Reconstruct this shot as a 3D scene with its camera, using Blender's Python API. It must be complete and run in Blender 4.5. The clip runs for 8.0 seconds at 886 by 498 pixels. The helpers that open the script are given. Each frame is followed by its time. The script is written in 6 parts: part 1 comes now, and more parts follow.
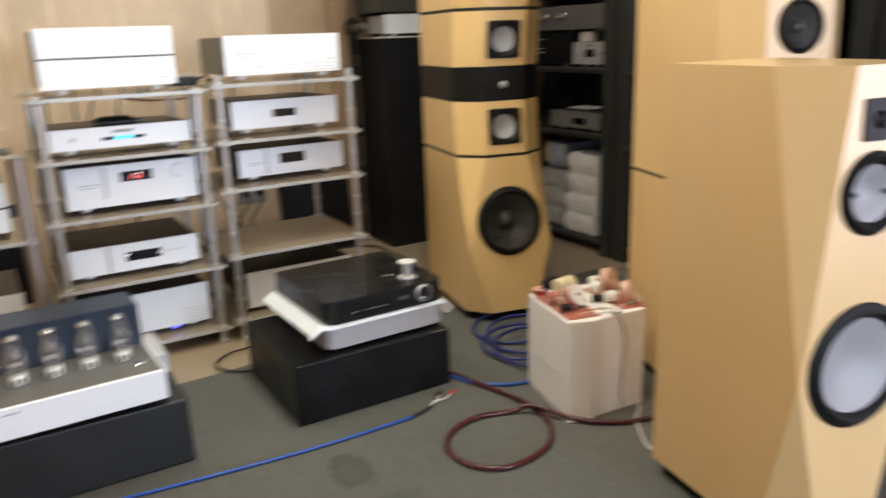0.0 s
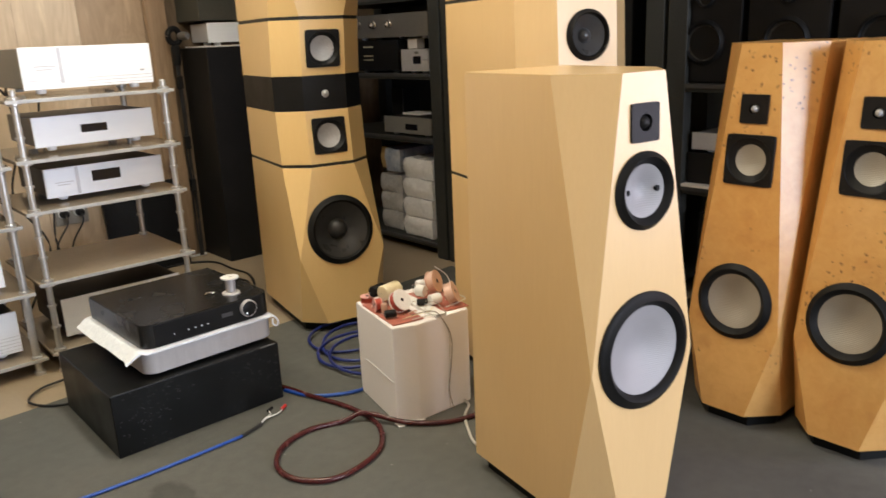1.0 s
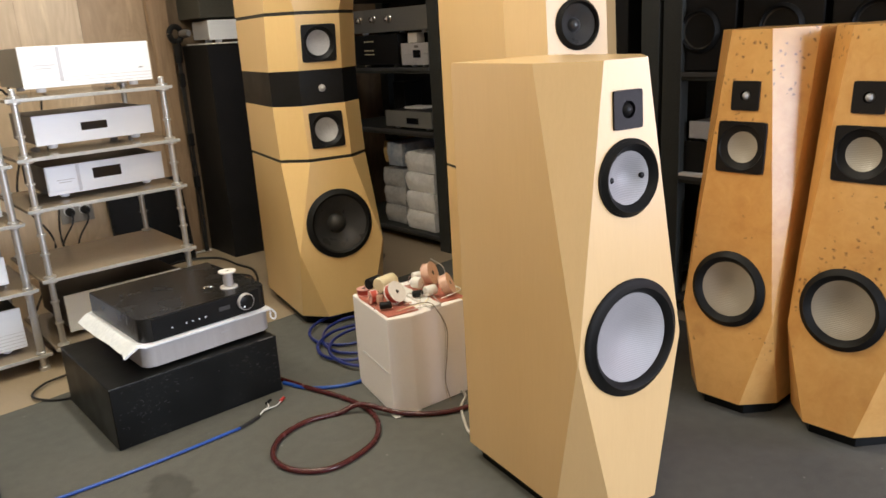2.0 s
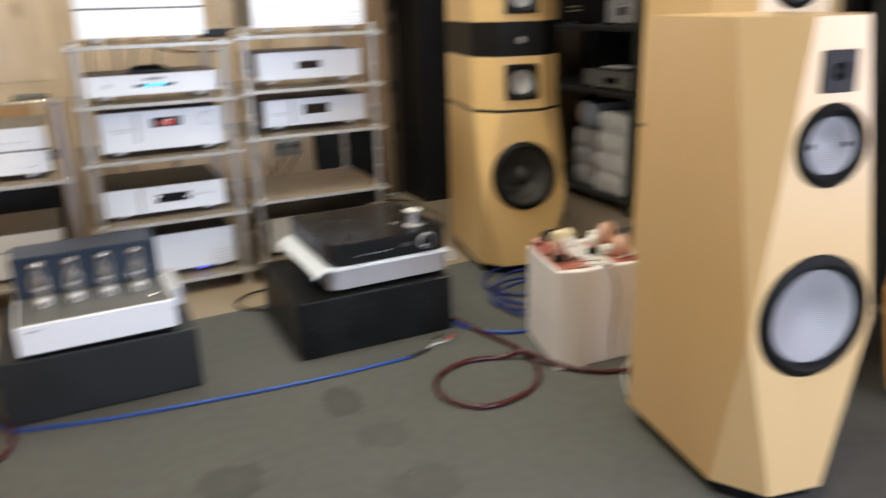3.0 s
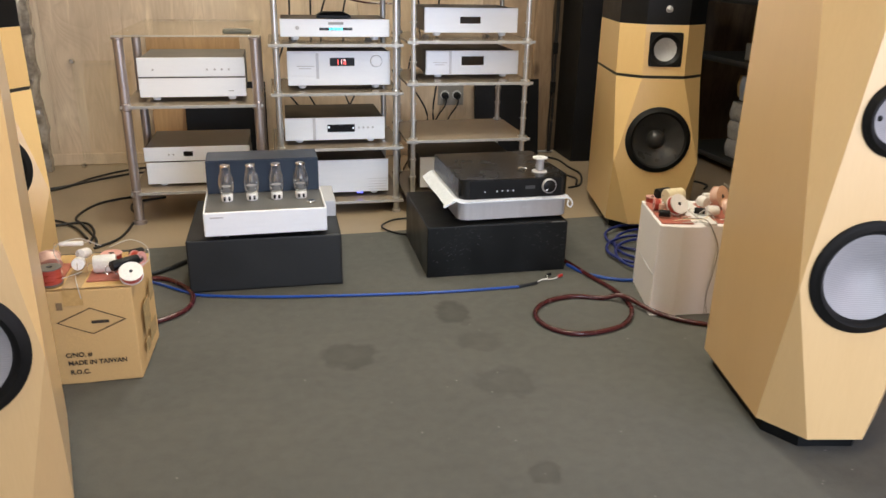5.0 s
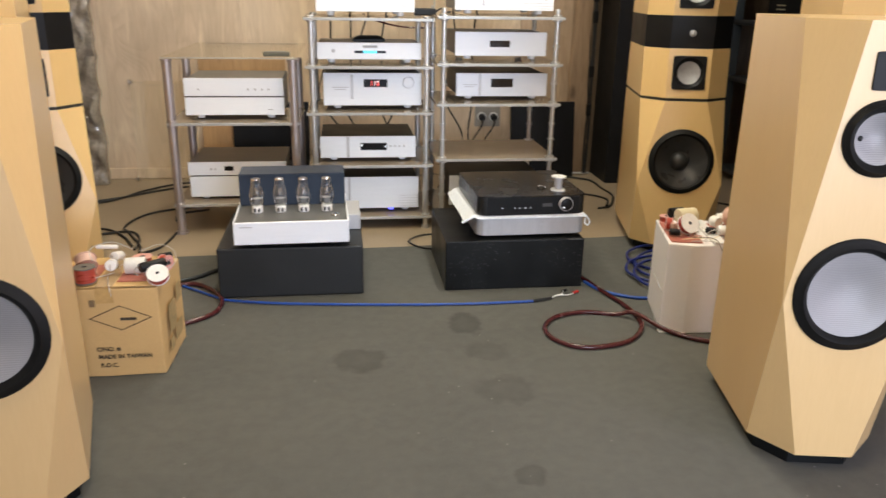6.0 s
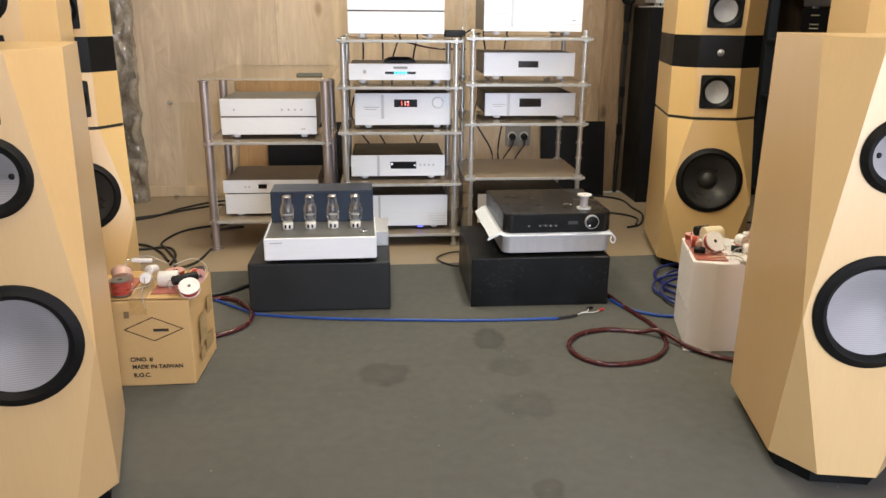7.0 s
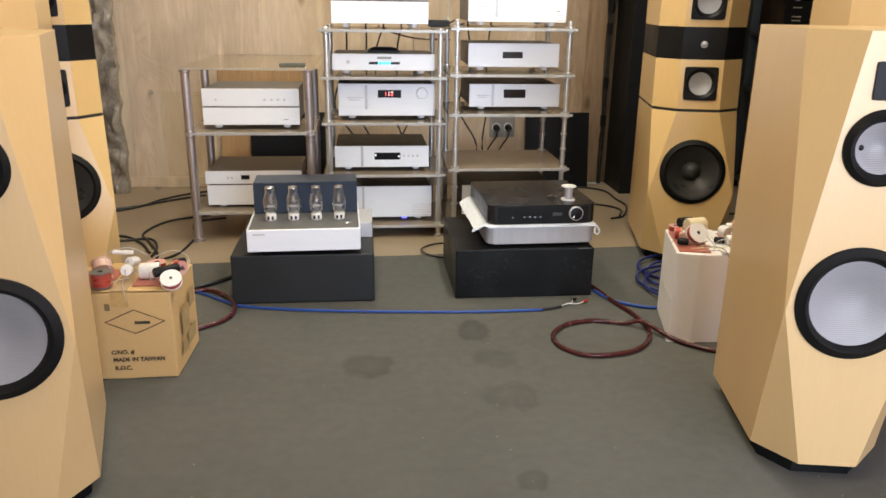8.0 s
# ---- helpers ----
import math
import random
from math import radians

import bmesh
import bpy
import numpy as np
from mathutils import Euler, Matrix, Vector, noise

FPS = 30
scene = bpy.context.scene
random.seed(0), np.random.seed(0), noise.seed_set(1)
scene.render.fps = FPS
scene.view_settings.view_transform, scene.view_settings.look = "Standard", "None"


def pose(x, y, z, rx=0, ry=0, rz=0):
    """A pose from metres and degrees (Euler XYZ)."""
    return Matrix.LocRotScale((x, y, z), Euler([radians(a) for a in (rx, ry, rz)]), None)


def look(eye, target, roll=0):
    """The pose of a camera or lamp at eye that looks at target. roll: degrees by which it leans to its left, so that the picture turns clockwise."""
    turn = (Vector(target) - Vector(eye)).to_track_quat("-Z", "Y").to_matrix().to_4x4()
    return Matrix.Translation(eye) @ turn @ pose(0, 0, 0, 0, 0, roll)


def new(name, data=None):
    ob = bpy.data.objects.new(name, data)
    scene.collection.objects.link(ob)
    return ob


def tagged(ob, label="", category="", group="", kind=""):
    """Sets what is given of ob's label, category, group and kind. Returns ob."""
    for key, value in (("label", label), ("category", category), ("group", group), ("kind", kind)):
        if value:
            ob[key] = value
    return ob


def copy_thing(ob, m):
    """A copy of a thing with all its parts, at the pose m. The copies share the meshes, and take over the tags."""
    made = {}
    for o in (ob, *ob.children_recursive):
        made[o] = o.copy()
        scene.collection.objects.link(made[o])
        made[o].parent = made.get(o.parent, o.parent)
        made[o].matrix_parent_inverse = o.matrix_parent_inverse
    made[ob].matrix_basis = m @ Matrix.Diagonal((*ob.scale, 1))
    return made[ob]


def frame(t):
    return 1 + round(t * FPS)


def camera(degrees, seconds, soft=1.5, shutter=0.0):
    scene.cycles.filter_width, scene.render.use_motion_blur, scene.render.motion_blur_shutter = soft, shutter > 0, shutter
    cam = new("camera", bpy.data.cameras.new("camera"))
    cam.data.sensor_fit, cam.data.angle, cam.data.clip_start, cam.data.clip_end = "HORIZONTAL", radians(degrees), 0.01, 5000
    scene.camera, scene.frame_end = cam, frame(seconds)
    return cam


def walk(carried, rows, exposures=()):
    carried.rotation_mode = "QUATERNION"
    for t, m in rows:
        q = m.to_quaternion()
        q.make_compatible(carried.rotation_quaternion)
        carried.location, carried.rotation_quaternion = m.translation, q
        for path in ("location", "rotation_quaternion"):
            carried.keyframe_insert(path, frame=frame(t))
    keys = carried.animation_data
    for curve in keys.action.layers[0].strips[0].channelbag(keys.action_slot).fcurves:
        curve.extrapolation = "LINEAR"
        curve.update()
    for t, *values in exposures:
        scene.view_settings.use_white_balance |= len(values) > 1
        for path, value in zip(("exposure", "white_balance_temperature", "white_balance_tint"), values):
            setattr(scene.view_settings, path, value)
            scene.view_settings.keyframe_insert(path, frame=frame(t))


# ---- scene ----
cam = camera(60.4, 8.0, 1.5, 0.8)
PATH = [
    (0, (-0.2518, 0.4933, 1.0739), (0.7381, 2.1460, 0.5343), -2.00),
    (0.2, (-0.2236, 0.4796, 1.0728), (0.8683, 2.0709, 0.5470), -2.63),
    (0.5, (-0.1908, 0.4455, 1.0843), (1.0143, 1.9508, 0.5530), -2.58),
    (1, (-0.1555, 0.4149, 1.0823), (1.1191, 1.8583, 0.5415), -2.41),
    (1.2, (-0.1437, 0.4115, 1.0806), (1.1355, 1.8472, 0.5289), -2.69),
    (2.3, (-0.0934, 0.3421, 1.0687), (1.1033, 1.8423, 0.5065), -4.14),
    (2.5, (-0.0684, 0.3261, 1.0795), (1.0446, 1.8825, 0.4973), -3.53),
    (3, (-0.1271, 0.3187, 1.0439), (0.6981, 2.0305, 0.4214), -1.52),
    (3.2, (-0.1410, 0.3025, 1.0334), (0.4898, 2.0850, 0.3885), -1.66),
    (3.5, (-0.1438, 0.2576, 1.0201), (0.3023, 2.0856, 0.3422), -2.51),
    (4, (-0.1714, 0.1276, 1.0198), (0.1628, 1.9838, 0.3569), -2.10),
    (4.2, (-0.1630, 0.0870, 1.0240), (0.2241, 1.9259, 0.3409), -0.08),
    (5.3, (-0.0411, -0.0688, 1.0466), (0.3421, 1.7653, 0.3476), 1.79),
    (5.5, (-0.0122, -0.0987, 1.0511), (0.3260, 1.7512, 0.3712), 1.63),
    (6, (0.0420, -0.1503, 1.0433), (0.2936, 1.7256, 0.3972), 0.99),
    (6.5, (0.0577, -0.1739, 1.0388), (0.2118, 1.7197, 0.4136), 0.40),
    (7, (0.0746, -0.1923, 1.0435), (0.2324, 1.7096, 0.4466), 0.47),
    (7.5, (0.0750, -0.1904, 1.0472), (0.2896, 1.7050, 0.4463), 0.31),
    (8, (0.0740, -0.1846, 1.0429), (0.2734, 1.7057, 0.4241), 0.84),
]
# seconds, stops, kelvin, tint
TONES = [(0, -0.1, 5890, 12.5), (0.5, -0.07, 6060, 13.5), (1.2, -0.06, 6160, 13.5), (2.4, -0.07, 6060, 13.5), (3.0, -0.12, 5740, 12.5), (4.0, -0.12, 5740, 12.5), (5.3, -0.07, 6060, 13.5), (8, -0.06, 6090, 13.5)]
walk(cam, [(t, look(eye, target, roll)) for t, eye, target, roll in PATH], TONES)

# ---- light ----
world = bpy.data.worlds.new("room_world")
scene.world = world
world.use_nodes = True
world.node_tree.nodes["Background"].inputs[0].default_value = (0.9, 0.95, 1.0, 1)
world.node_tree.nodes["Background"].inputs[1].default_value = 0.05
scene.view_settings.exposure = 0.0


def area_lamp(name, x, y, z, sx, sy, watts, colour, target=None):
    data = bpy.data.lights.new(name, "AREA")
    data.shape, data.size, data.size_y, data.energy, data.color = "RECTANGLE", sx, sy, watts, colour
    ob = new(name, data)
    ob.matrix_world = pose(x, y, z) if target is None else look((x, y, z), target)
    return ob


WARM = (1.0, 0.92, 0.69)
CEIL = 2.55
# added fill lamps, unseen: left speaker and carpet, racks and bags, tower
FILL_LAMPS = [(-0.30, 0.80, 21, (1.0, 0.82, 0.48)), (0.0, 3.2, 20, WARM), (0.75, 2.25, 32, WARM)]
# daylight through an unseen shop window, assumed behind the camera
area_lamp("window_light", 1.25, -4.97, 1.35, 2.2, 1.9, 305, (0.82, 0.90, 1.0), (1.0, 4.0, 1.35))
# added cool light for the right speaker, set in an unseen side window
area_lamp("side_window_light", 2.84, -1.0, 1.2, 1.4, 1.7, 68, (0.98, 0.88, 0.98), (0.0, -1.0, 1.2))
for lx, ly, w, tone in FILL_LAMPS:
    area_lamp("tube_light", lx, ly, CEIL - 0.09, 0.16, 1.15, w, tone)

# ---- materials ----


def nodes_of(name):
    m = bpy.data.materials.new(name)
    m.use_nodes = True
    t = m.node_tree
    return m, t, t.nodes["Principled BSDF"]


def add(t, kind, **values):
    n = t.nodes.new(kind)
    for key, v in values.items():
        n.inputs[key.replace("_", " ")].default_value = v
    return n


def ramp(t, fac, stops):
    n = t.nodes.new("ShaderNodeValToRGB")
    e = n.color_ramp.elements
    e[0].position, e[0].color = stops[0][0], (*stops[0][1], 1)
    e[1].position, e[1].color = stops[-1][0], (*stops[-1][1], 1)
    for p, c in stops[1:-1]:
        x = e.new(p)
        x.color = (*c, 1)
    t.links.new(fac, n.inputs[0])
    return n.outputs[0]


def coords(t, stretch=(1, 1, 1), shuffle=True):
    """Object coordinates in metres, stretched, shifted per object."""
    c = t.nodes.new("ShaderNodeTexCoord")
    m = t.nodes.new("ShaderNodeMapping")
    m.inputs["Scale"].default_value = stretch
    t.links.new(c.outputs["Object"], m.inputs[0])
    if shuffle:
        i = t.nodes.new("ShaderNodeObjectInfo")
        k = t.nodes.new("ShaderNodeVectorMath")
        k.operation = "SCALE"
        k.inputs["Scale"].default_value = 37.0
        t.links.new(i.outputs["Random"], k.inputs[0])
        t.links.new(k.outputs[0], m.inputs["Location"])
    return m.outputs[0]


def noise_of(t, vec, scale, detail=4.0, rough=0.55, distortion=0.0):
    n = add(t, "ShaderNodeTexNoise", Scale=scale, Detail=detail, Roughness=rough, Distortion=distortion)
    t.links.new(vec, n.inputs["Vector"])
    return n.outputs["Fac"]


def mixed(t, fac, a, b, blend="MIX"):
    n = t.nodes.new("ShaderNodeMix")
    n.data_type, n.blend_type = "RGBA", blend
    for sock, v in ((n.inputs[0], fac), (n.inputs[6], a), (n.inputs[7], b)):
        if hasattr(v, "node"):
            t.links.new(v, sock)
        elif isinstance(v, tuple):
            sock.default_value = (*v, 1)
        else:
            sock.default_value = v
    return n.outputs[2]


def bump(t, p, height, strength, distance=0.002):
    n = add(t, "ShaderNodeBump", Strength=strength, Distance=distance)
    t.links.new(height, n.inputs["Height"])
    t.links.new(n.outputs[0], p.inputs["Normal"])


def surface(name, c1, c2, scale=6.0, rough=0.5, metal=0.0, fine=150.0, relief=0.1, rough_var=0.12, stretch=(1, 1, 1), shuffle=True):
    """A plain material with stains at one scale and grain at another."""
    m, t, p = nodes_of(name)
    v = coords(t, stretch, shuffle)
    big, small = noise_of(t, v, scale, 5), noise_of(t, v, fine, 2)
    col = ramp(t, big, [(0.3, c1), (0.7, c2)])
    col = mixed(t, 0.25, col, ramp(t, small, [(0.3, tuple(x * 0.75 for x in c1)), (0.7, tuple(min(1, x * 1.2) for x in c2))]))
    t.links.new(col, p.inputs["Base Color"])
    r = add(t, "ShaderNodeMapRange")
    r.inputs[3].default_value, r.inputs[4].default_value = max(0.02, rough - rough_var), min(1, rough + rough_var)
    t.links.new(big, r.inputs[0])
    t.links.new(r.outputs[0], p.inputs["Roughness"])
    p.inputs["Metallic"].default_value = metal
    if relief:
        bump(t, p, small, relief, 0.001)
    return m


def veneer(name, light, dark, rough=0.38, scale=1.0, flame=0.5):
    """Wood veneer with grain along z."""
    m, t, p = nodes_of(name)
    v = coords(t, (14 * scale, 14 * scale, 0.9 * scale))
    v2 = coords(t, (1.6, 1.6, 0.5))
    grain = noise_of(t, v, 9, 6, 0.65, 0.3)
    cloud = noise_of(t, v2, 2.2, 3, 0.5, 0.4)
    pores = noise_of(t, coords(t, (160, 160, 6)), 3, 2)
    col = ramp(t, grain, [(0.25, dark), (0.75, light)])
    col = mixed(t, flame, col, ramp(t, cloud, [(0.25, dark), (0.8, light)]))
    col = mixed(t, 0.07, col, ramp(t, pores, [(0.35, tuple(x * 0.8 for x in dark)), (0.6, light)]))
    t.links.new(col, p.inputs["Base Color"])
    p.inputs["Roughness"].default_value = rough
    p.inputs["Coat Weight"].default_value = 1.0
    p.inputs["Coat Roughness"].default_value = 0.36
    bump(t, p, pores, 0.06, 0.0005)
    return m


def burl_veneer(name):
    """Golden burl: clouded swirls, sparse knot eyes with brown halos, clustered specks."""
    m, t, p = nodes_of(name)
    v = coords(t, (1, 1, 1.0))
    swirl = noise_of(t, v, 7, 6, 0.6, 1.8)
    fine = noise_of(t, v, 38, 4, 0.6, 0.6)
    cloud = noise_of(t, v, 2.6, 3)
    col = ramp(t, swirl, [(0.2, (0.54, 0.26, 0.065)), (0.5, (0.68, 0.36, 0.092)), (0.8, (0.76, 0.45, 0.135))])
    col = mixed(t, 0.45, col, ramp(t, cloud, [(0.3, (0.60, 0.28, 0.07)), (0.7, (0.82, 0.51, 0.185))]))
    col = mixed(t, 0.15, col, ramp(t, fine, [(0.3, (0.42, 0.18, 0.05)), (0.7, (0.80, 0.52, 0.22))]))
    shift = add(t, "ShaderNodeTexNoise", Scale=45.0, Detail=3.0)
    t.links.new(v, shift.inputs["Vector"])
    bent = t.nodes.new("ShaderNodeVectorMath")
    bent.operation = "MULTIPLY_ADD"
    t.links.new(shift.outputs["Color"], bent.inputs[0])
    bent.inputs[1].default_value = (0.022, 0.022, 0.022)
    t.links.new(v, bent.inputs[2])
    for scale, keep, core, rim, tone, strength in ((11.0, 0.84, 0.06, 0.34, (0.42, 0.17, 0.045), 0.55), (11.0, 0.84, 0.04, 0.12, (0.08, 0.028, 0.01), 0.9), (70.0, 0.5, 0.08, 0.36, (0.13, 0.05, 0.018), 0.9)):
        vor = add(t, "ShaderNodeTexVoronoi", Scale=scale, Randomness=1.0)
        t.links.new(bent.outputs[0], vor.inputs["Vector"])
        pick = t.nodes.new("ShaderNodeSeparateColor")
        t.links.new(vor.outputs["Color"], pick.inputs[0])
        gate = ramp(t, pick.outputs[0], [(keep, (1, 1, 1)), (keep + 0.02, (0, 0, 0))])
        far = t.nodes.new("ShaderNodeMath")
        far.operation = "ADD"
        t.links.new(vor.outputs["Distance"], far.inputs[0])
        if scale > 50:  # fine specks gather in patches
            patch = ramp(t, noise_of(t, v, 4.0, 2), [(0.50, (0.7, 0.7, 0.7)), (0.58, (0, 0, 0))])
            gate = mixed(t, 1.0, gate, patch, "ADD")
        t.links.new(gate, far.inputs[1])
        dots = ramp(t, far.outputs[0], [(core, (strength, strength, strength)), (rim, (0, 0, 0))])
        col = mixed(t, dots, col, tone)
    t.links.new(col, p.inputs["Base Color"])
    p.inputs["Roughness"].default_value = 0.32
    p.inputs["Coat Weight"].default_value = 0.3
    p.inputs["Coat Roughness"].default_value = 0.2
    bump(t, p, swirl, 0.05, 0.001)
    return m


def board_wood(name, light, dark, knot):
    """Wall boards of knotty softwood: flowing cathedral grain lines, knots, stains, a tone of its own for each board."""
    m, t, p = nodes_of(name)
    v = coords(t, (5, 5, 0.75))
    warp = noise_of(t, v, 2.6, 6, 0.58, 3.0)
    # nested contour lines of a slow, upright noise make the grain
    slow = noise_of(t, coords(t, (2.3, 2.3, 0.55)), 1.5, 2.0, 0.45, 0.9)
    many = t.nodes.new("ShaderNodeMath")
    many.operation = "MULTIPLY"
    t.links.new(slow, many.inputs[0])
    many.inputs[1].default_value = 26.0
    wave = t.nodes.new("ShaderNodeMath")
    wave.operation = "FRACT"
    t.links.new(many.outputs[0], wave.inputs[0])
    lines = ramp(t, wave.outputs[0], [(0.0, tuple(x * 0.86 for x in dark)), (0.16, dark), (0.55, light), (0.9, light), (1.0, tuple(x * 0.9 for x in dark))])
    col = ramp(t, warp, [(0.25, dark), (0.72, light)])
    flame = noise_of(t, coords(t, (1.7, 1.7, 0.8)), 1.9, 3, 0.5, 0.5)
    col = mixed(t, ramp(t, flame, [(0.44, (0.03, 0.03, 0.03)), (0.68, (0.36, 0.36, 0.36))]), col, lines)
    i = t.nodes.new("ShaderNodeObjectInfo")
    col = mixed(t, 0.14, col, ramp(t, i.outputs["Random"], [(0.0, tuple(x * 0.8 for x in dark)), (1.0, light)]))
    vor = add(t, "ShaderNodeTexVoronoi", Scale=3.4)
    t.links.new(coords(t, (1.5, 1.5, 0.75)), vor.inputs["Vector"])
    k = ramp(t, vor.outputs["Distance"], [(0.05, (0.75, 0.75, 0.75)), (0.14, (0, 0, 0))])
    col = mixed(t, k, col, knot)
    stain = noise_of(t, coords(t, (2, 2, 1.2)), 1.6, 5)
    col = mixed(t, ramp(t, stain, [(0.5, (0, 0, 0)), (0.75, (0.5, 0.5, 0.5))]), col, tuple(x * 0.6 for x in dark))
    # pale scuffs running down the boards
    scuff = noise_of(t, coords(t, (3.2, 3.2, 0.35)), 3.0, 5, 0.6, 0.8)
    col = mixed(t, ramp(t, scuff, [(0.54, (0, 0, 0)), (0.66, (0.7, 0.7, 0.7))]), col, tuple(min(0.85, x * 1.18) for x in light))
    t.links.new(col, p.inputs["Base Color"])
    p.inputs["Roughness"].default_value = 0.62
    bump(t, p, warp, 0.25, 0.003)
    return m


def scuffed_paint(name):
    """Glossy black paint with patches of fine pale scuffs and dust."""
    m, t, p = nodes_of(name)
    v = coords(t, (1, 1, 1))
    patch, fleck, dust = noise_of(t, v, 5.0, 3), noise_of(t, coords(t, (1, 1, 1.6)), 75, 5, 0.7), noise_of(t, v, 2.0, 4)
    col = ramp(t, dust, [(0.3, (0.002, 0.0022, 0.0025)), (0.75, (0.006, 0.0065, 0.006))])
    worn = mixed(t, 1.0, ramp(t, fleck, [(0.58, (0, 0, 0)), (0.72, (0.8, 0.8, 0.8))]), ramp(t, patch, [(0.50, (0, 0, 0)), (0.62, (1, 1, 1))]), "MULTIPLY")
    col = mixed(t, worn, col, (0.065, 0.065, 0.06))
    t.links.new(col, p.inputs["Base Color"])
    t.links.new(ramp(t, patch, [(0.35, (0.30, 0.30, 0.30)), (0.65, (0.45, 0.45, 0.45))]), p.inputs["Roughness"])
    p.inputs["Specular IOR Level"].default_value = 0.3
    bump(t, p, fleck, 0.06, 0.001)
    return m


def carpet_material():
    m, t, p = nodes_of("grey_felt_carpet")
    v = coords(t, (1, 1, 1), False)
    fibre, cloud, blot = noise_of(t, v, 420, 2), noise_of(t, v, 2.4, 5), noise_of(t, v, 28, 4)
    col = ramp(t, cloud, [(0.3, (0.101, 0.102, 0.094)), (0.7, (0.135, 0.135, 0.122))])
    col = mixed(t, 0.35, col, ramp(t, fibre, [(0.3, (0.062, 0.062, 0.058)), (0.72, (0.180, 0.178, 0.163))]))
    col = mixed(t, 0.2, col, ramp(t, blot, [(0.35, (0.076, 0.076, 0.070)), (0.65, (0.139, 0.138, 0.126))]))
    # spilled stains, then a faint wide darker ellipse at the left speaker's foot
    for cx, cy, rx, ry, k in ((0.075, 1.888, 0.090, 0.085, 0.38), (0.424, 2.117, 0.066, 0.095, 0.46), (0.464, 1.910, 0.080, 0.075, 0.24), (0.470, 1.675, 0.095, 0.090, 0.27), (0.445, 1.28, 0.045, 0.05, 0.35), (-0.50, 1.30, 0.25, 0.10, 0.10)):
        c = t.nodes.new("ShaderNodeTexCoord")
        mp = t.nodes.new("ShaderNodeMapping")
        mp.inputs["Location"].default_value = (-cx / rx, -cy / ry, 0)
        mp.inputs["Scale"].default_value = (1 / rx, 1 / ry, 0)
        t.links.new(c.outputs["Object"], mp.inputs[0])
        wob = t.nodes.new("ShaderNodeVectorMath")
        wob.operation = "LENGTH"
        t.links.new(mp.outputs[0], wob.inputs[0])
        s = t.nodes.new("ShaderNodeMath")
        s.operation = "MULTIPLY_ADD"
        t.links.new(noise_of(t, v, 17, 5), s.inputs[0])
        s.inputs[1].default_value = 1.1
        t.links.new(wob.outputs["Value"], s.inputs[2])
        s2 = t.nodes.new("ShaderNodeMath")
        s2.operation = "SUBTRACT"
        t.links.new(s.outputs[0], s2.inputs[0])
        s2.inputs[1].default_value = 0.55
        f = ramp(t, s2.outputs[0], [(0.25, (0.72 * k, 0.72 * k, 0.72 * k)), (0.72, (k, k, k)), (0.98, (0, 0, 0))])
        col = mixed(t, f, col, (0.042, 0.041, 0.038))
    specks = add(t, "ShaderNodeTexVoronoi", Scale=16.0)
    t.links.new(v, specks.inputs["Vector"])
    col = mixed(t, ramp(t, specks.outputs["Distance"], [(0.025, (0.8, 0.8, 0.8)), (0.05, (0, 0, 0))]), col, (0.30, 0.29, 0.27))
    t.links.new(col, p.inputs["Base Color"])
    p.inputs["Roughness"].default_value = 0.95
    p.inputs["Specular IOR Level"].default_value = 0.15
    bump(t, p, fibre, 0.5, 0.003)
    return m


def mesh_cone(name, c, rough=0.4):
    """Fine woven cone membrane."""
    m, t, p = nodes_of(name)
    v = coords(t, (1, 1, 1), False)
    w = add(t, "ShaderNodeTexWave", Scale=75.0, Distortion=0.3, Detail=1.0)
    w.bands_direction = "Z"
    t.links.new(v, w.inputs["Vector"])
    big = noise_of(t, v, 7, 3)
    col = mixed(t, 0.45, c, ramp(t, w.outputs["Fac"], [(0.2, tuple(x * 0.55 for x in c)), (0.7, c)]))
    col = mixed(t, 0.3, col, ramp(t, big, [(0.3, tuple(x * 0.8 for x in c)), (0.7, c)]))
    t.links.new(col, p.inputs["Base Color"])
    p.inputs["Roughness"].default_value = rough
    p.inputs["Metallic"].default_value = 0.15
    bump(t, p, w.outputs["Fac"], 0.3, 0.001)
    return m


def clear_glass(name, tint, gloss=0.6, rough=0.02, rim_power=4.0):
    """Thin clear glass: see-through, with a sheen that grows towards grazing angles."""
    m = bpy.data.materials.new(name)
    m.use_nodes = True
    t = m.node_tree
    t.nodes.remove(t.nodes["Principled BSDF"])
    tr = add(t, "ShaderNodeBsdfTransparent", Color=(*tint, 1))
    gl = add(t, "ShaderNodeBsdfGlossy", Roughness=rough, Color=(1, 1, 1, 1))
    rim = t.nodes.new("ShaderNodeLayerWeight")
    power = t.nodes.new("ShaderNodeMath")
    power.operation = "POWER"
    t.links.new(rim.outputs["Facing"], power.inputs[0])
    power.inputs[1].default_value = rim_power
    sheen = t.nodes.new("ShaderNodeMath")
    sheen.operation = "MULTIPLY_ADD"
    t.links.new(power.outputs[0], sheen.inputs[0])
    sheen.inputs[1].default_value = gloss
    sheen.inputs[2].default_value = 0.04
    mx = t.nodes.new("ShaderNodeMixShader")
    t.links.new(sheen.outputs[0], mx.inputs[0])
    t.links.new(tr.outputs[0], mx.inputs[1])
    t.links.new(gl.outputs[0], mx.inputs[2])
    t.links.new(mx.outputs[0], t.nodes["Material Output"].inputs[0])
    return m


def glow(name, colour, strength):
    m, t, p = nodes_of(name)
    p.inputs["Base Color"].default_value = (*colour, 1)
    p.inputs["Emission Color"].default_value = (*colour, 1)
    p.inputs["Emission Strength"].default_value = strength
    return m


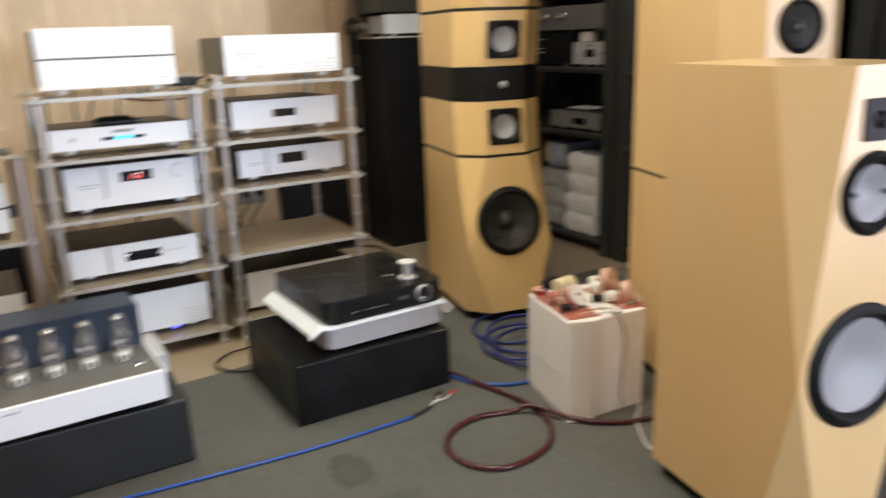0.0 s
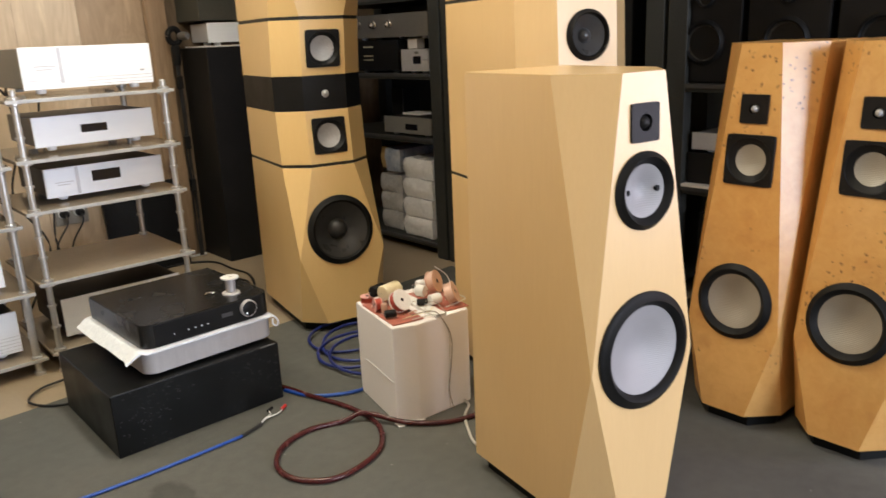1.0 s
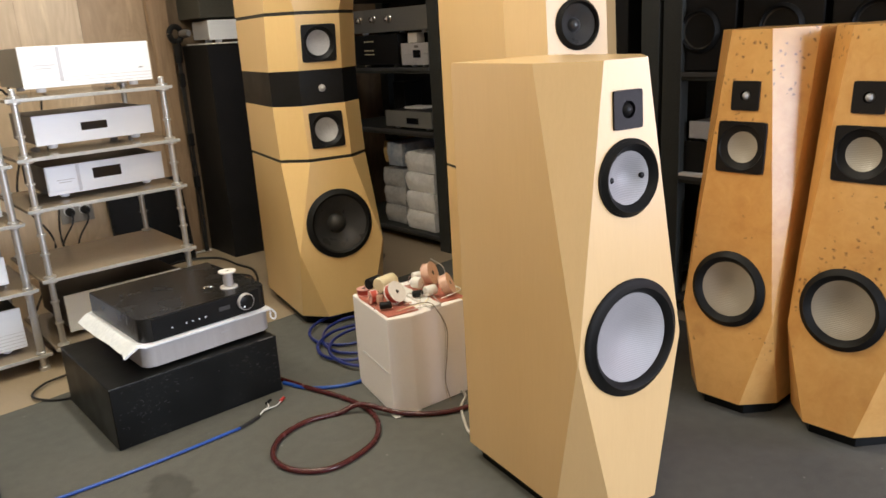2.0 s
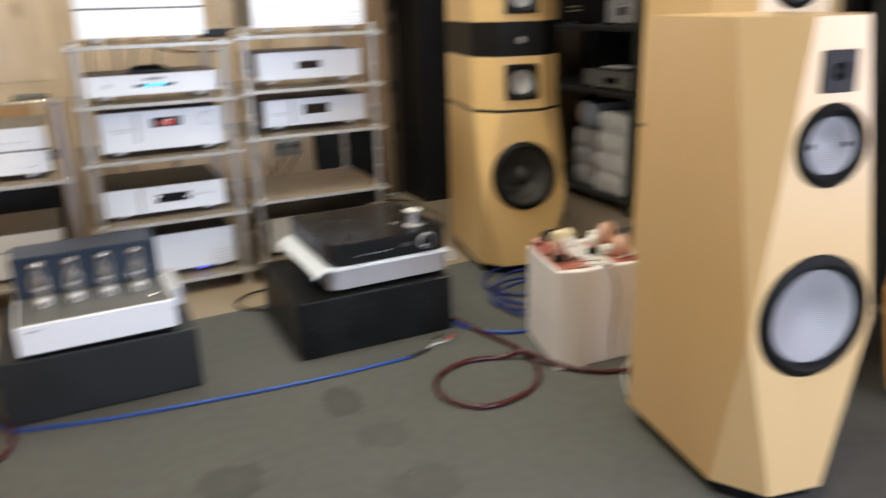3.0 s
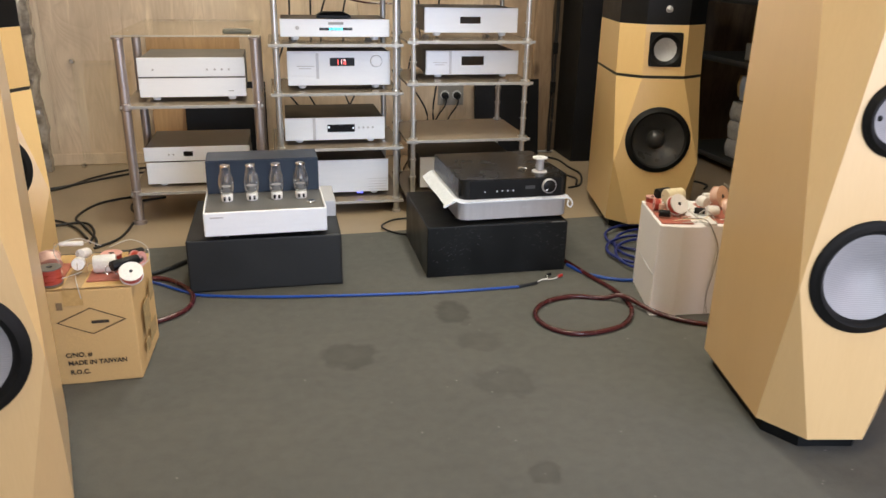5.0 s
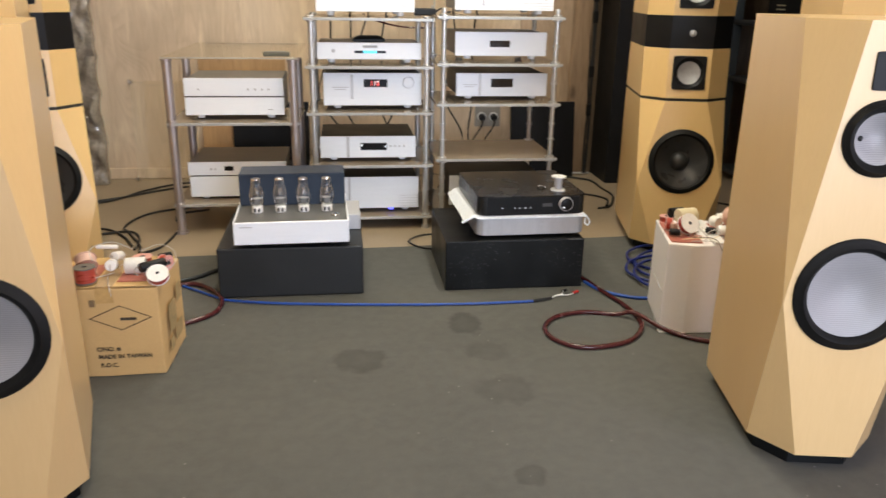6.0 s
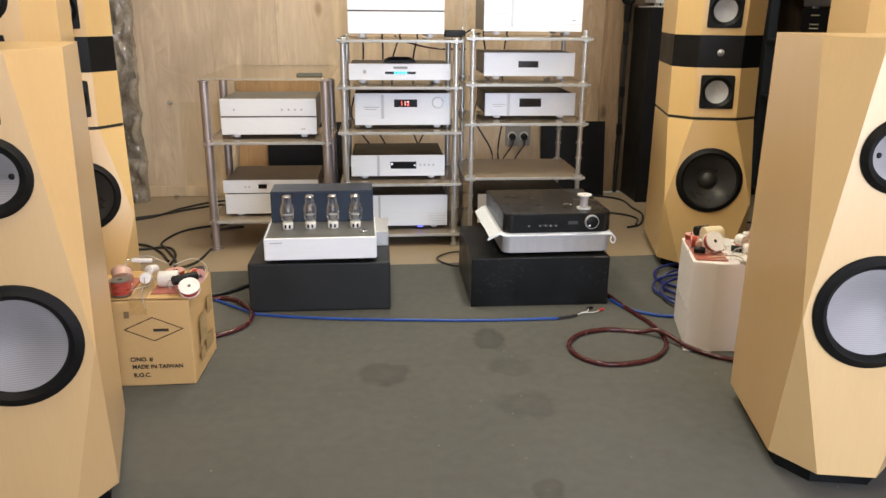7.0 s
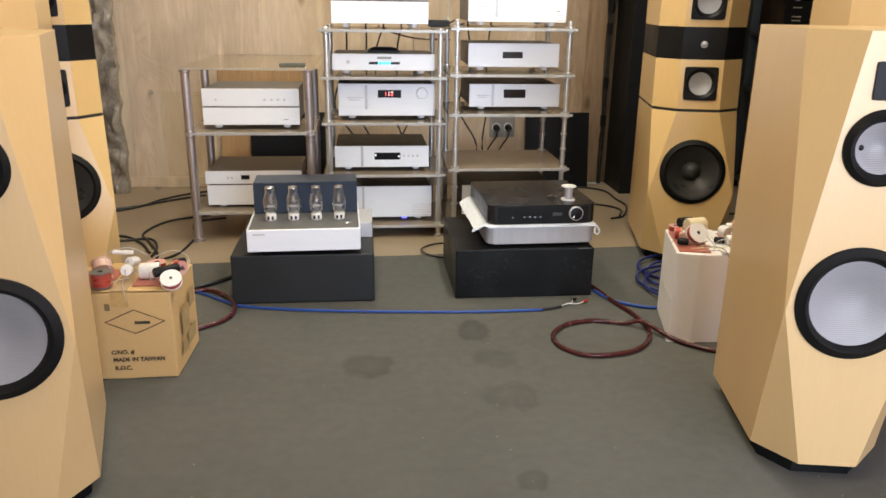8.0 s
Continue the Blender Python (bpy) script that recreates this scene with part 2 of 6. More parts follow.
MAPLE = veneer("pale_maple_veneer", (0.765, 0.535, 0.25), (0.69, 0.455, 0.195), 0.34, 1.0, 0.7)
MAPLE2 = veneer("golden_maple_veneer", (0.80, 0.56, 0.24), (0.73, 0.48, 0.19), 0.34, 1.0, 0.7)
BURL = burl_veneer("burl_veneer")
BOARD = board_wood("pale_wall_boards", (0.75, 0.595, 0.42), (0.585, 0.44, 0.29), (0.36, 0.23, 0.12))
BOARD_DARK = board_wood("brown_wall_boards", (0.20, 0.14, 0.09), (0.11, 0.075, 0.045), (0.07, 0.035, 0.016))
PLYWOOD = board_wood("orange_plywood", (0.56, 0.35, 0.165), (0.38, 0.22, 0.095), (0.20, 0.10, 0.04))
CARPET = carpet_material()
LINO = surface("tan_floor_sheet", (0.30, 0.235, 0.155), (0.38, 0.30, 0.205), 3.0, 0.5, 0, 220, 0.05)
SILVER = surface("brushed_silver_panel", (0.87, 0.90, 0.95), (0.905, 0.935, 0.985), 9, 0.42, 0.05, 300, 0.03, 0.05, (1, 1, 9))
CASE_GREY = surface("grey_metal_case", (0.17, 0.165, 0.16), (0.20, 0.199, 0.19), 7, 0.42, 0.5, 240, 0.05)
CASE_DARK = surface("dark_metal_case", (0.008, 0.008, 0.008), (0.014, 0.0135, 0.013), 7, 0.42, 0.0, 240, 0.06)
BLACK_PAINT = surface("black_paint", (0.003, 0.0035, 0.004), (0.009, 0.010, 0.010), 9, 0.5, 0, 180, 0.12, 0.2)
SCUFFED = scuffed_paint("scuffed_black_paint")
BLACK_SATIN = surface("satin_black", (0.006, 0.006, 0.0065), (0.011, 0.011, 0.0115), 12, 0.42, 0, 200, 0.04)
RUBBER = surface("black_rubber", (0.005, 0.005, 0.005), (0.010, 0.010, 0.0095), 20, 0.55, 0, 300, 0.05)
SHADE_BLACK = surface("dull_black_panel", (0.032, 0.034, 0.031), (0.046, 0.047, 0.043), 4, 0.5, 0, 160, 0.05)
CHROME = surface("polished_steel", (0.72, 0.71, 0.69), (0.82, 0.81, 0.79), 30, 0.16, 1.0, 200, 0.0, 0.06)
SATIN_STEEL = surface("satin_aluminium", (0.52, 0.515, 0.50), (0.64, 0.635, 0.62), 30, 0.34, 0.75, 200, 0.0, 0.08)
DARK_CHROME = surface("bronzed_steel", (0.40, 0.35, 0.335), (0.45, 0.40, 0.385), 8, 0.40, 0.8, 200, 0.0, 0.02)
SHELF_GLASS = surface("bronzed_glass", (0.295, 0.24, 0.18), (0.355, 0.295, 0.225), 4, 0.12, 0, 200, 0.0, 0.05)
GREY_SILVER = surface("grey_anodised_panel", (0.48, 0.47, 0.48), (0.55, 0.54, 0.55), 9, 0.36, 0.35, 300, 0.02, 0.05, (9, 1, 1))
TOP_GLASS = clear_glass("clear_shelf_glass", (0.95, 0.94, 0.90), 0.35, 0.04)
CLEAR_SHEET = clear_glass("clear_acrylic", (0.975, 0.975, 0.96), 0.5, 0.03)
SHELF_EDGE = surface("ground_glass_edge", (0.36, 0.355, 0.34), (0.48, 0.475, 0.455), 14, 0.25, 0, 100, 0.04)
TUBE_GLASS = clear_glass("valve_glass", (0.93, 0.95, 0.97), 0.85, 0.18, 1.25)
CONE_PALE = mesh_cone("pale_woven_cone", (0.365, 0.355, 0.355), 0.5)
CONE_BEIGE = mesh_cone("beige_woven_cone", (0.40, 0.37, 0.31), 0.35)
CONE_SILVER = surface("silver_cone", (0.38, 0.38, 0.385), (0.48, 0.48, 0.485), 12, 0.55, 0.3, 200, 0.0)
CONE_BLACK = surface("black_cone", (0.030, 0.030, 0.029), (0.048, 0.047, 0.045), 16, 0.30, 0.1, 200, 0.0)
GLOSS_BLACK = surface("semi_gloss_black", (0.010, 0.010, 0.010), (0.016, 0.0155, 0.015), 7, 0.26, 0.0, 240, 0.04)
PALE_EDGE = surface("pale_glass_edge", (0.44, 0.40, 0.33), (0.54, 0.50, 0.42), 14, 0.3, 0, 100, 0.04)
BROWN_EDGE = surface("brown_glass_edge", (0.34, 0.22, 0.13), (0.62, 0.54, 0.44), 60, 0.3, 0, 100, 0.04)
OLIVE = surface("olive_grey_plastic", (0.085, 0.08, 0.052), (0.13, 0.12, 0.08), 20, 0.5, 0, 200, 0.04)
NAVY = surface("navy_painted_steel", (0.016, 0.026, 0.048), (0.022, 0.036, 0.062), 9, 0.34, 0.1, 200, 0.03)
CARDBOARD = surface("brown_cardboard", (0.55, 0.355, 0.14), (0.62, 0.415, 0.175), 3, 0.7, 0, 400, 0.05)
CARD_PRINT = surface("black_print", (0.035, 0.028, 0.02), (0.06, 0.045, 0.03), 40, 0.8, 0, 200, 0.0)
WHITE_CARD = surface("off_white_painted_board", (0.85, 0.805, 0.785), (0.89, 0.85, 0.835), 2, 0.55, 0, 600, 0.02)
FOAM = surface("white_foam_sheet", (0.72, 0.76, 0.83), (0.80, 0.84, 0.91), 20, 0.75, 0, 90, 0.2)
WHITE_PLASTIC = surface("white_plastic", (0.74, 0.73, 0.70), (0.82, 0.81, 0.78), 20, 0.4, 0, 200, 0.02)
CREAM = surface("cream_plastic", (0.70, 0.62, 0.40), (0.78, 0.70, 0.48), 20, 0.45, 0, 200, 0.02)
RED_BOARD = surface("red_circuit_board", (0.34, 0.10, 0.07), (0.50, 0.17, 0.12), 25, 0.4, 0, 120, 0.1)
COPPER = surface("red_enamelled_wire", (0.40, 0.045, 0.03), (0.56, 0.11, 0.075), 40, 0.3, 0.35, 300, 0.2, 0.1, (1, 1, 6))
PINK_PLASTIC = surface("pinkish_clear_plastic", (0.66, 0.30, 0.26), (0.74, 0.42, 0.38), 20, 0.3, 0, 200, 0.0)
PINK_COIL = surface("pinkish_wound_coil", (0.58, 0.36, 0.27), (0.70, 0.48, 0.38), 40, 0.4, 0.1, 300, 0.2)
BLUE_CABLE = surface("blue_cable_jacket", (0.008, 0.048, 0.27), (0.016, 0.078, 0.36), 30, 0.35, 0, 300, 0.08)
NAVY_CABLE = surface("dark_blue_cable_jacket", (0.008, 0.018, 0.13), (0.015, 0.03, 0.20), 30, 0.35, 0, 300, 0.08)
WINE_CABLE = surface("dark_red_cable_jacket", (0.045, 0.008, 0.009), (0.075, 0.013, 0.014), 30, 0.25, 0, 300, 0.08)
BLACK_CABLE = surface("black_cable_jacket", (0.01, 0.01, 0.01), (0.02, 0.02, 0.02), 30, 0.45, 0, 300, 0.05)
GREY_CABLE = surface("grey_cable_jacket", (0.44, 0.42, 0.39), (0.54, 0.52, 0.48), 30, 0.45, 0, 300, 0.05)
RED_PLASTIC = surface("red_plastic", (0.45, 0.02, 0.015), (0.55, 0.035, 0.025), 20, 0.35, 0, 200, 0.0)
PLASTIC_WRAP = surface("crumpled_grey_film", (0.15, 0.12, 0.085), (0.42, 0.37, 0.30), 9, 0.10, 0.0, 60, 0.6, 0.1)
WHITE_BAG = surface("white_bag_film", (0.84, 0.84, 0.85), (0.91, 0.91, 0.92), 10, 0.28, 0, 60, 0.4, 0.15)
CLEAR_BAG = surface("pale_grey_bag_film", (0.36, 0.36, 0.36), (0.54, 0.54, 0.54), 12, 0.22, 0, 60, 0.5, 0.15)
PLASTER = surface("white_plaster", (0.66, 0.64, 0.60), (0.72, 0.70, 0.66), 2, 0.85, 0, 90, 0.1)
DIM_WALL = surface("dark_wall_paint", (0.10, 0.09, 0.075), (0.15, 0.135, 0.11), 2, 0.8, 0, 90, 0.1)
DISPLAY = surface("black_display_window", (0.006, 0.006, 0.008), (0.01, 0.01, 0.013), 20, 0.12, 0, 200, 0.0)
BLUE_GLOW = glow("cyan_display_digits", (0.10, 0.75, 0.95), 2.2)
RED_GLOW = glow("red_display_digits", (1.0, 0.10, 0.08), 2.0)
DIGIT_PALE = glow("pale_display_digits", (0.9, 0.55, 0.5), 1.2)
LED_BLUE = glow("blue_led", (0.15, 0.15, 1.0), 2.5)
LED_WHITE = glow("white_led", (0.9, 0.95, 1.0), 0.8)
LAMP_FACE = glow("lamp_diffuser", (1.0, 0.96, 0.88), 3.0)
ENGRAVED = surface("grey_engraving", (0.30, 0.30, 0.31), (0.36, 0.36, 0.37), 40, 0.5, 0.2, 200, 0.0)
GROOVE = surface("panel_shadow_gap", (0.05, 0.05, 0.052), (0.07, 0.07, 0.072), 20, 0.6, 0.2, 200, 0.0)
FAINT = surface("soft_grey_relief", (0.50, 0.50, 0.52), (0.56, 0.56, 0.58), 20, 0.45, 0.25, 200, 0.0)

for dull in (BLACK_SATIN, BLACK_PAINT, RUBBER, CASE_DARK, SHADE_BLACK):
    dull.node_tree.nodes["Principled BSDF"].inputs["Specular IOR Level"].default_value = 0.2

# ---- builders ----


def part(name, bm, material, parent, label="", smooth=False):
    """Link a bmesh as one mesh object under a thing or a part."""
    me = bpy.data.meshes.new(name)
    bmesh.ops.recalc_face_normals(bm, faces=bm.faces)
    if smooth:
        for f in bm.faces:
            f.smooth = True
    bm.to_mesh(me)
    bm.free()
    me.materials.append(material)
    if smooth:
        me.set_sharp_from_angle(angle=radians(40))
    ob = new(name, me)
    if parent is not None:
        ob.parent = parent
    if label:
        ob["label"] = label
    return ob


def thing(name, label, category, m=None, group="", kind=""):
    ob = new(name)
    ob.empty_display_size = 0.1
    if m is not None:
        ob.matrix_basis = m
    return tagged(ob, label, category, group, kind)


def box(bm, x0, x1, y0, y1, z0, z1, bevel=0.0, seg=2, m=None):
    r = bmesh.ops.create_cube(bm, size=1.0)
    vs = r["verts"]
    for v in vs:
        v.co = Vector(((x0 + x1) / 2 + v.co.x * (x1 - x0), (y0 + y1) / 2 + v.co.y * (y1 - y0), (z0 + z1) / 2 + v.co.z * (z1 - z0)))
    if bevel:
        es = {e for v in vs for e in v.link_edges}
        out = bmesh.ops.bevel(bm, geom=list(es), offset=bevel, segments=seg, affect="EDGES", profile=0.5)
        vs = list({v for f in out["faces"] for v in f.verts} | {v for v in vs if v.is_valid})
    if m is not None:
        bmesh.ops.transform(bm, matrix=m, verts=vs)
    return bm


def cube(*a, **k):
    return box(bmesh.new(), *a, **k)


def lathe(bm, profile, seg=32, m=None):
    """Turn a profile of (radius, height) about z."""
    rows = []
    for r, h in profile:
        if r < 1e-5:
            rows.append([bm.verts.new((0, 0, h))])
        else:
            rows.append([bm.verts.new((r * math.cos(2 * math.pi * i / seg), r * math.sin(2 * math.pi * i / seg), h)) for i in range(seg)])
    for a, b in zip(rows, rows[1:]):
        for i in range(seg):
            j = (i + 1) % seg
            if len(a) == 1 and len(b) > 1:
                bm.faces.new((a[0], b[j], b[i]))
            elif len(b) == 1 and len(a) > 1:
                bm.faces.new((a[i], a[j], b[0]))
            elif len(a) > 1:
                bm.faces.new((a[i], a[j], b[j], b[i]))
    if m is not None:
        bmesh.ops.transform(bm, matrix=m, verts=[v for row in rows for v in row])
    return bm


def turned(profile, seg=32, m=None):
    return lathe(bmesh.new(), profile, seg, m)


def smooth_line(pts, steps=8):
    """A Catmull-Rom line through points."""
    p = [Vector(q) for q in pts]
    p = [2 * p[0] - p[1]] + p + [2 * p[-1] - p[-2]]
    out = []
    for a, b, c, d in zip(p, p[1:], p[2:], p[3:]):
        for k in range(steps):
            s = k / steps
            out.append(0.5 * (2 * b + (c - a) * s + (2 * a - 5 * b + 4 * c - d) * s * s + (3 * b - a - 3 * c + d) * s ** 3))
    return out + [p[-2]]


def sweep(bm, pts, r, seg=10, steps=8):
    line = smooth_line(pts, steps)
    rings, up = [], Vector((0, 0, 1))
    for i, q in enumerate(line):
        d = (line[min(i + 1, len(line) - 1)] - line[max(i - 1, 0)]).normalized()
        side = d.cross(up)
        if side.length < 0.05:
            side = d.cross(Vector((1, 0, 0)))
        side.normalize()
        top = side.cross(d)
        rings.append([bm.verts.new(q + r * (math.cos(2 * math.pi * k / seg) * side + math.sin(2 * math.pi * k / seg) * top)) for k in range(seg)])
    for a, b in zip(rings, rings[1:]):
        for k in range(seg):
            bm.faces.new((a[k], a[(k + 1) % seg], b[(k + 1) % seg], b[k]))
    bm.faces.new(rings[0]), bm.faces.new(rings[-1])
    return bm


def rod(pts, r, seg=10, steps=8):
    return sweep(bmesh.new(), pts, r, seg, steps)


def prism(bm, pts, z0, z1):
    """Upright prism over a plan outline."""
    a = [bm.verts.new((x, y, z0)) for x, y in pts]
    b = [bm.verts.new((x, y, z1)) for x, y in pts]
    bm.faces.new(a), bm.faces.new(b)
    for i in range(len(pts)):
        j = (i + 1) % len(pts)
        bm.faces.new((a[i], a[j], b[j], b[i]))
    return bm


def words(name, text, size, m, material, parent, bold=0.0):
    """Lettering in the built-in font, as a flat mesh."""
    cu = bpy.data.curves.new(name, "FONT")
    cu.body, cu.size, cu.extrude, cu.offset = text, size, 0.0004, bold
    tmp = new(name, cu)
    bpy.context.view_layer.update()
    me = bpy.data.meshes.new_from_object(tmp)
    bpy.data.objects.remove(tmp)
    ob = new(name, me)
    me.materials.clear()
    me.materials.append(material)
    ob.parent, ob.matrix_basis = parent, m
    return ob


OUT = Matrix.Rotation(radians(90), 4, "X")  # turns z to the front (-y)

# ---- the room ----
X0, X1, Y0, Y1 = -2.6, 2.86, -5.0, 4.30


def structure(name, bm, material, label, category):
    return tagged(part(name, bm, material, None), label, category, kind="structure")


structure("floor", cube(X0 - 0.1, X1 + 0.1, Y0 - 0.1, Y1 + 0.1, -0.12, -0.006), LINO, "tan sheet flooring, worn and dusty", "floor")
structure("ceiling", cube(X0 - 0.1, X1 + 0.1, Y0 - 0.1, Y1 + 0.1, CEIL, CEIL + 0.12), PLASTER, "plain white plaster ceiling", "ceiling")
# the left wall is unseen; its white is chosen to bounce light onto left-facing sides
structure("wall_left", cube(X0 - 0.1, X0, Y0 - 0.1, Y1 + 0.1, -0.006, CEIL), PLASTER, "unseen left wall, white to bounce fill light", "wall")
# the right-hand wall gets an added, unseen side window in front of the shelves
SY0, SY1, SZ0, SZ1 = -1.75, -0.25, 0.30, 2.10
bm = bmesh.new()
for q in ((Y0 - 0.1, SY0, -0.006, CEIL), (SY1, Y1 + 0.1, -0.006, CEIL), (SY0, SY1, -0.006, SZ0), (SY0, SY1, SZ1, CEIL)):
    box(bm, X1, X1 + 0.1, q[0], q[1], q[2], q[3])
structure("wall_right", bm, DIM_WALL, "dark painted wall behind shelves, with an added unseen window", "wall")
side = thing("window_2", "unseen side window added to light the right speaker", "window", pose(X1 + 0.05, 0, 0), kind="structure")
for y in (SY0 + 0.03, SY1 - 0.03):
    part("window_frame", cube(-0.03, 0.03, y - 0.03, y + 0.03, SZ0, SZ1, 0.004), WHITE_PLASTIC, side)
g = part("pane", cube(-0.003, 0.003, SY0 + 0.06, SY1 - 0.06, SZ0, SZ1), TOP_GLASS, side)
g.visible_shadow = False
# unseen partition behind the camera, added to keep window light off the left speaker
structure("wall_partition", cube(X0, 0.35, -1.90, -1.80, -0.006, CEIL), PLASTER, "unseen white wall added to block window light", "wall")
# the front wall has a wide shop window, unseen and assumed, behind the camera
WX0, WX1, WZ0, WZ1 = -2.1, 2.4, 0.35, 2.35
bm = bmesh.new()
for q in ((X0, WX0, -0.006, CEIL), (WX1, X1, -0.006, CEIL), (WX0, WX1, -0.006, WZ0), (WX0, WX1, WZ1, CEIL)):
    box(bm, q[0], q[1], Y0 - 0.1, Y0, q[2], q[3])
structure("wall_front", bm, PLASTER, "unseen left wall, white to bounce fill light with a wide window", "wall")
win = thing("window_1", "wide unseen shop window with white frame bars", "window", pose(0, Y0 - 0.05, 0), kind="structure")
for x in (WX0 + 0.03, (WX0 + WX1) / 2, WX1 - 0.03):
    part("window_frame", cube(x - 0.03, x + 0.03, -0.03, 0.03, WZ0, WZ1, 0.004), WHITE_PLASTIC, win)
for x0, x1 in ((WX0 + 0.06, (WX0 + WX1) / 2 - 0.03), ((WX0 + WX1) / 2 + 0.03, WX1 - 0.06)):
    g = part("pane", cube(x0, x1, -0.003, 0.003, WZ0, WZ1), TOP_GLASS, win)
    g.visible_shadow = False
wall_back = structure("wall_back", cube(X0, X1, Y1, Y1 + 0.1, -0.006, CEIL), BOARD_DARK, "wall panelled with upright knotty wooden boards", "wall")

# glowing housings for the added, unseen ceiling lamps
for lx, ly, w, tone in FILL_LAMPS:
    lamp = thing("ceiling_light", "unseen white batten light added on the ceiling", "ceiling light", pose(lx, ly, CEIL - 0.08), "ceiling lights")
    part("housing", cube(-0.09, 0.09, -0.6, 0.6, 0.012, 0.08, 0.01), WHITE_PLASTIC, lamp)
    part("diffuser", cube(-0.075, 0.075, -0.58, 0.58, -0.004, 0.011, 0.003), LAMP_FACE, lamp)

# the carpet lies in front of the racks; its far edge runs almost straight
carpet = bmesh.new()
nx = 60
front, back = [], []
for i in range(nx + 1):
    x = X0 + 0.02 + (2.2 - X0) * i / nx
    back.append(carpet.verts.new((x, 2.925 + 0.064 * (x - 0.25) + 0.006 * noise.noise((x * 5, 0, 0)), 0.0)))
    front.append(carpet.verts.new((x, Y0 + 0.02, 0.0)))
for i in range(nx):
    carpet.faces.new((front[i], front[i + 1], back[i + 1], back[i]))
r = bmesh.ops.extrude_face_region(carpet, geom=carpet.faces[:])
bmesh.ops.translate(carpet, vec=(0, 0, -0.0055), verts=[v for v in r["geom"] if isinstance(v, bmesh.types.BMVert)])
tagged(part("carpet", carpet, CARPET, None), "grey felt carpet with dark round stains", "carpet", kind="structure")

# ---- loudspeakers ----


def hex_section(z, hw, bx, by, v0, depth):
    return [(-hw + bx, v0, z), (hw - bx, v0, z), (hw, v0 + by, z), (hw, depth, z), (-hw, depth, z), (-hw, v0 + by, z)]


def cabinet(sections, holes):
    """A cabinet lofted through six-cornered sections, its flat front cut by holes of (height, half, square)."""
    bm = bmesh.new()
    rows = [[bm.verts.new(c) for c in s] for s in sections]
    for a, b in zip(rows, rows[1:]):
        for i in range(1, 6):
            j = (i + 1) % 6
            bm.faces.new((a[i], a[j], b[j], b[i]))
    bm.faces.new(rows[0]), bm.faces.new(rows[-1])
    z0, z1 = sections[0][0][2], sections[-1][0][2]
    y0, y1 = sections[0][0][1], sections[-1][0][1]

    def depth_at(z):
        return y0 + (y1 - y0) * (z - z0) / (z1 - z0)
    outer = [row[1] for row in rows] + [row[0] for row in reversed(rows)]
    loops = [outer]
    for zc, half, square in holes:
        n = 4 if square else 40
        loop = []
        for i in range(n):
            a = 2 * math.pi * (i + (0.5 if square else 0)) / n
            k = half * math.sqrt(2) if square else half
            x, z = k * math.cos(a), zc + k * math.sin(a)
            loop.append(bm.verts.new((x, depth_at(z), z)))
        loops.append(loop)
    flat = [v for loop in loops for v in loop]
    from mathutils.geometry import tessellate_polygon
    for tri in tessellate_polygon([[Vector((v.co.x, v.co.z, 0)) for v in loop] for loop in loops]):
        try:
            bm.faces.new([flat[i] for i in tri])
        except ValueError:
            pass
    for loop in loops[1:]:
        inner = [bm.verts.new((v.co.x, v.co.y + 0.05, v.co.z)) for v in loop]
        for i in range(len(loop)):
            j = (i + 1) % len(loop)
            bm.faces.new((loop[i], loop[j], inner[j], inner[i]))
        bm.faces.new(inner)
    return bm


def seat_on(depth_y, z, lean):
    """The pose of a driver on a leaning front: its local z points out."""
    return Matrix.Translation((0, depth_y, z)) @ Matrix.Rotation(-lean, 4, "X") @ OUT


def round_driver(parent, name, R, cone, m, dust=None, depth=0.22, cone_r=0.74, plug=None, plug_x=0.0):
    d = part(name, turned([(R, -0.012), (R, 0.004), (R - 0.004, 0.007), (0.95 * R, 0.008), (0.92 * R, 0.010), (0.86 * R, 0.0155), (0.80 * R, 0.010), (cone_r * R + 0.001, 0.003), (cone_r * R - 0.002, -0.006)], 48, m), RUBBER, parent, "black rubber driver surround", True)
    cr = cone_r * R
    prof = [(cr, 0.001), (0.85 * cr, -0.10 * depth * R), (0.65 * cr, -0.38 * depth * R), (0.42 * cr, -0.72 * depth * R), (0.2 * cr, -0.94 * depth * R), (0.0, -depth * R)]
    part("cone", turned(prof, 48, m), cone, d, "", True)
    if dust is not None:
        q = 0.36 * cr
        part("dust_cap", turned([(q, -0.80 * depth * R), (0.9 * q, -0.55 * depth * R), (0.6 * q, -0.28 * depth * R), (0.3 * q, -0.16 * depth * R), (0, -0.12 * depth * R)], 32, m), dust, d, "", True)
    if plug is not None:
        for sx in (-plug_x, plug_x):
            part("stud", turned([(plug, -0.5 * depth * R), (plug, -0.12 * depth * R), (plug * 0.7, -0.05 * depth * R), (0, -0.03 * depth * R)], 16, m @ Matrix.Translation((sx, 0, 0))), BLACK_SATIN, d, "", True)
    return d


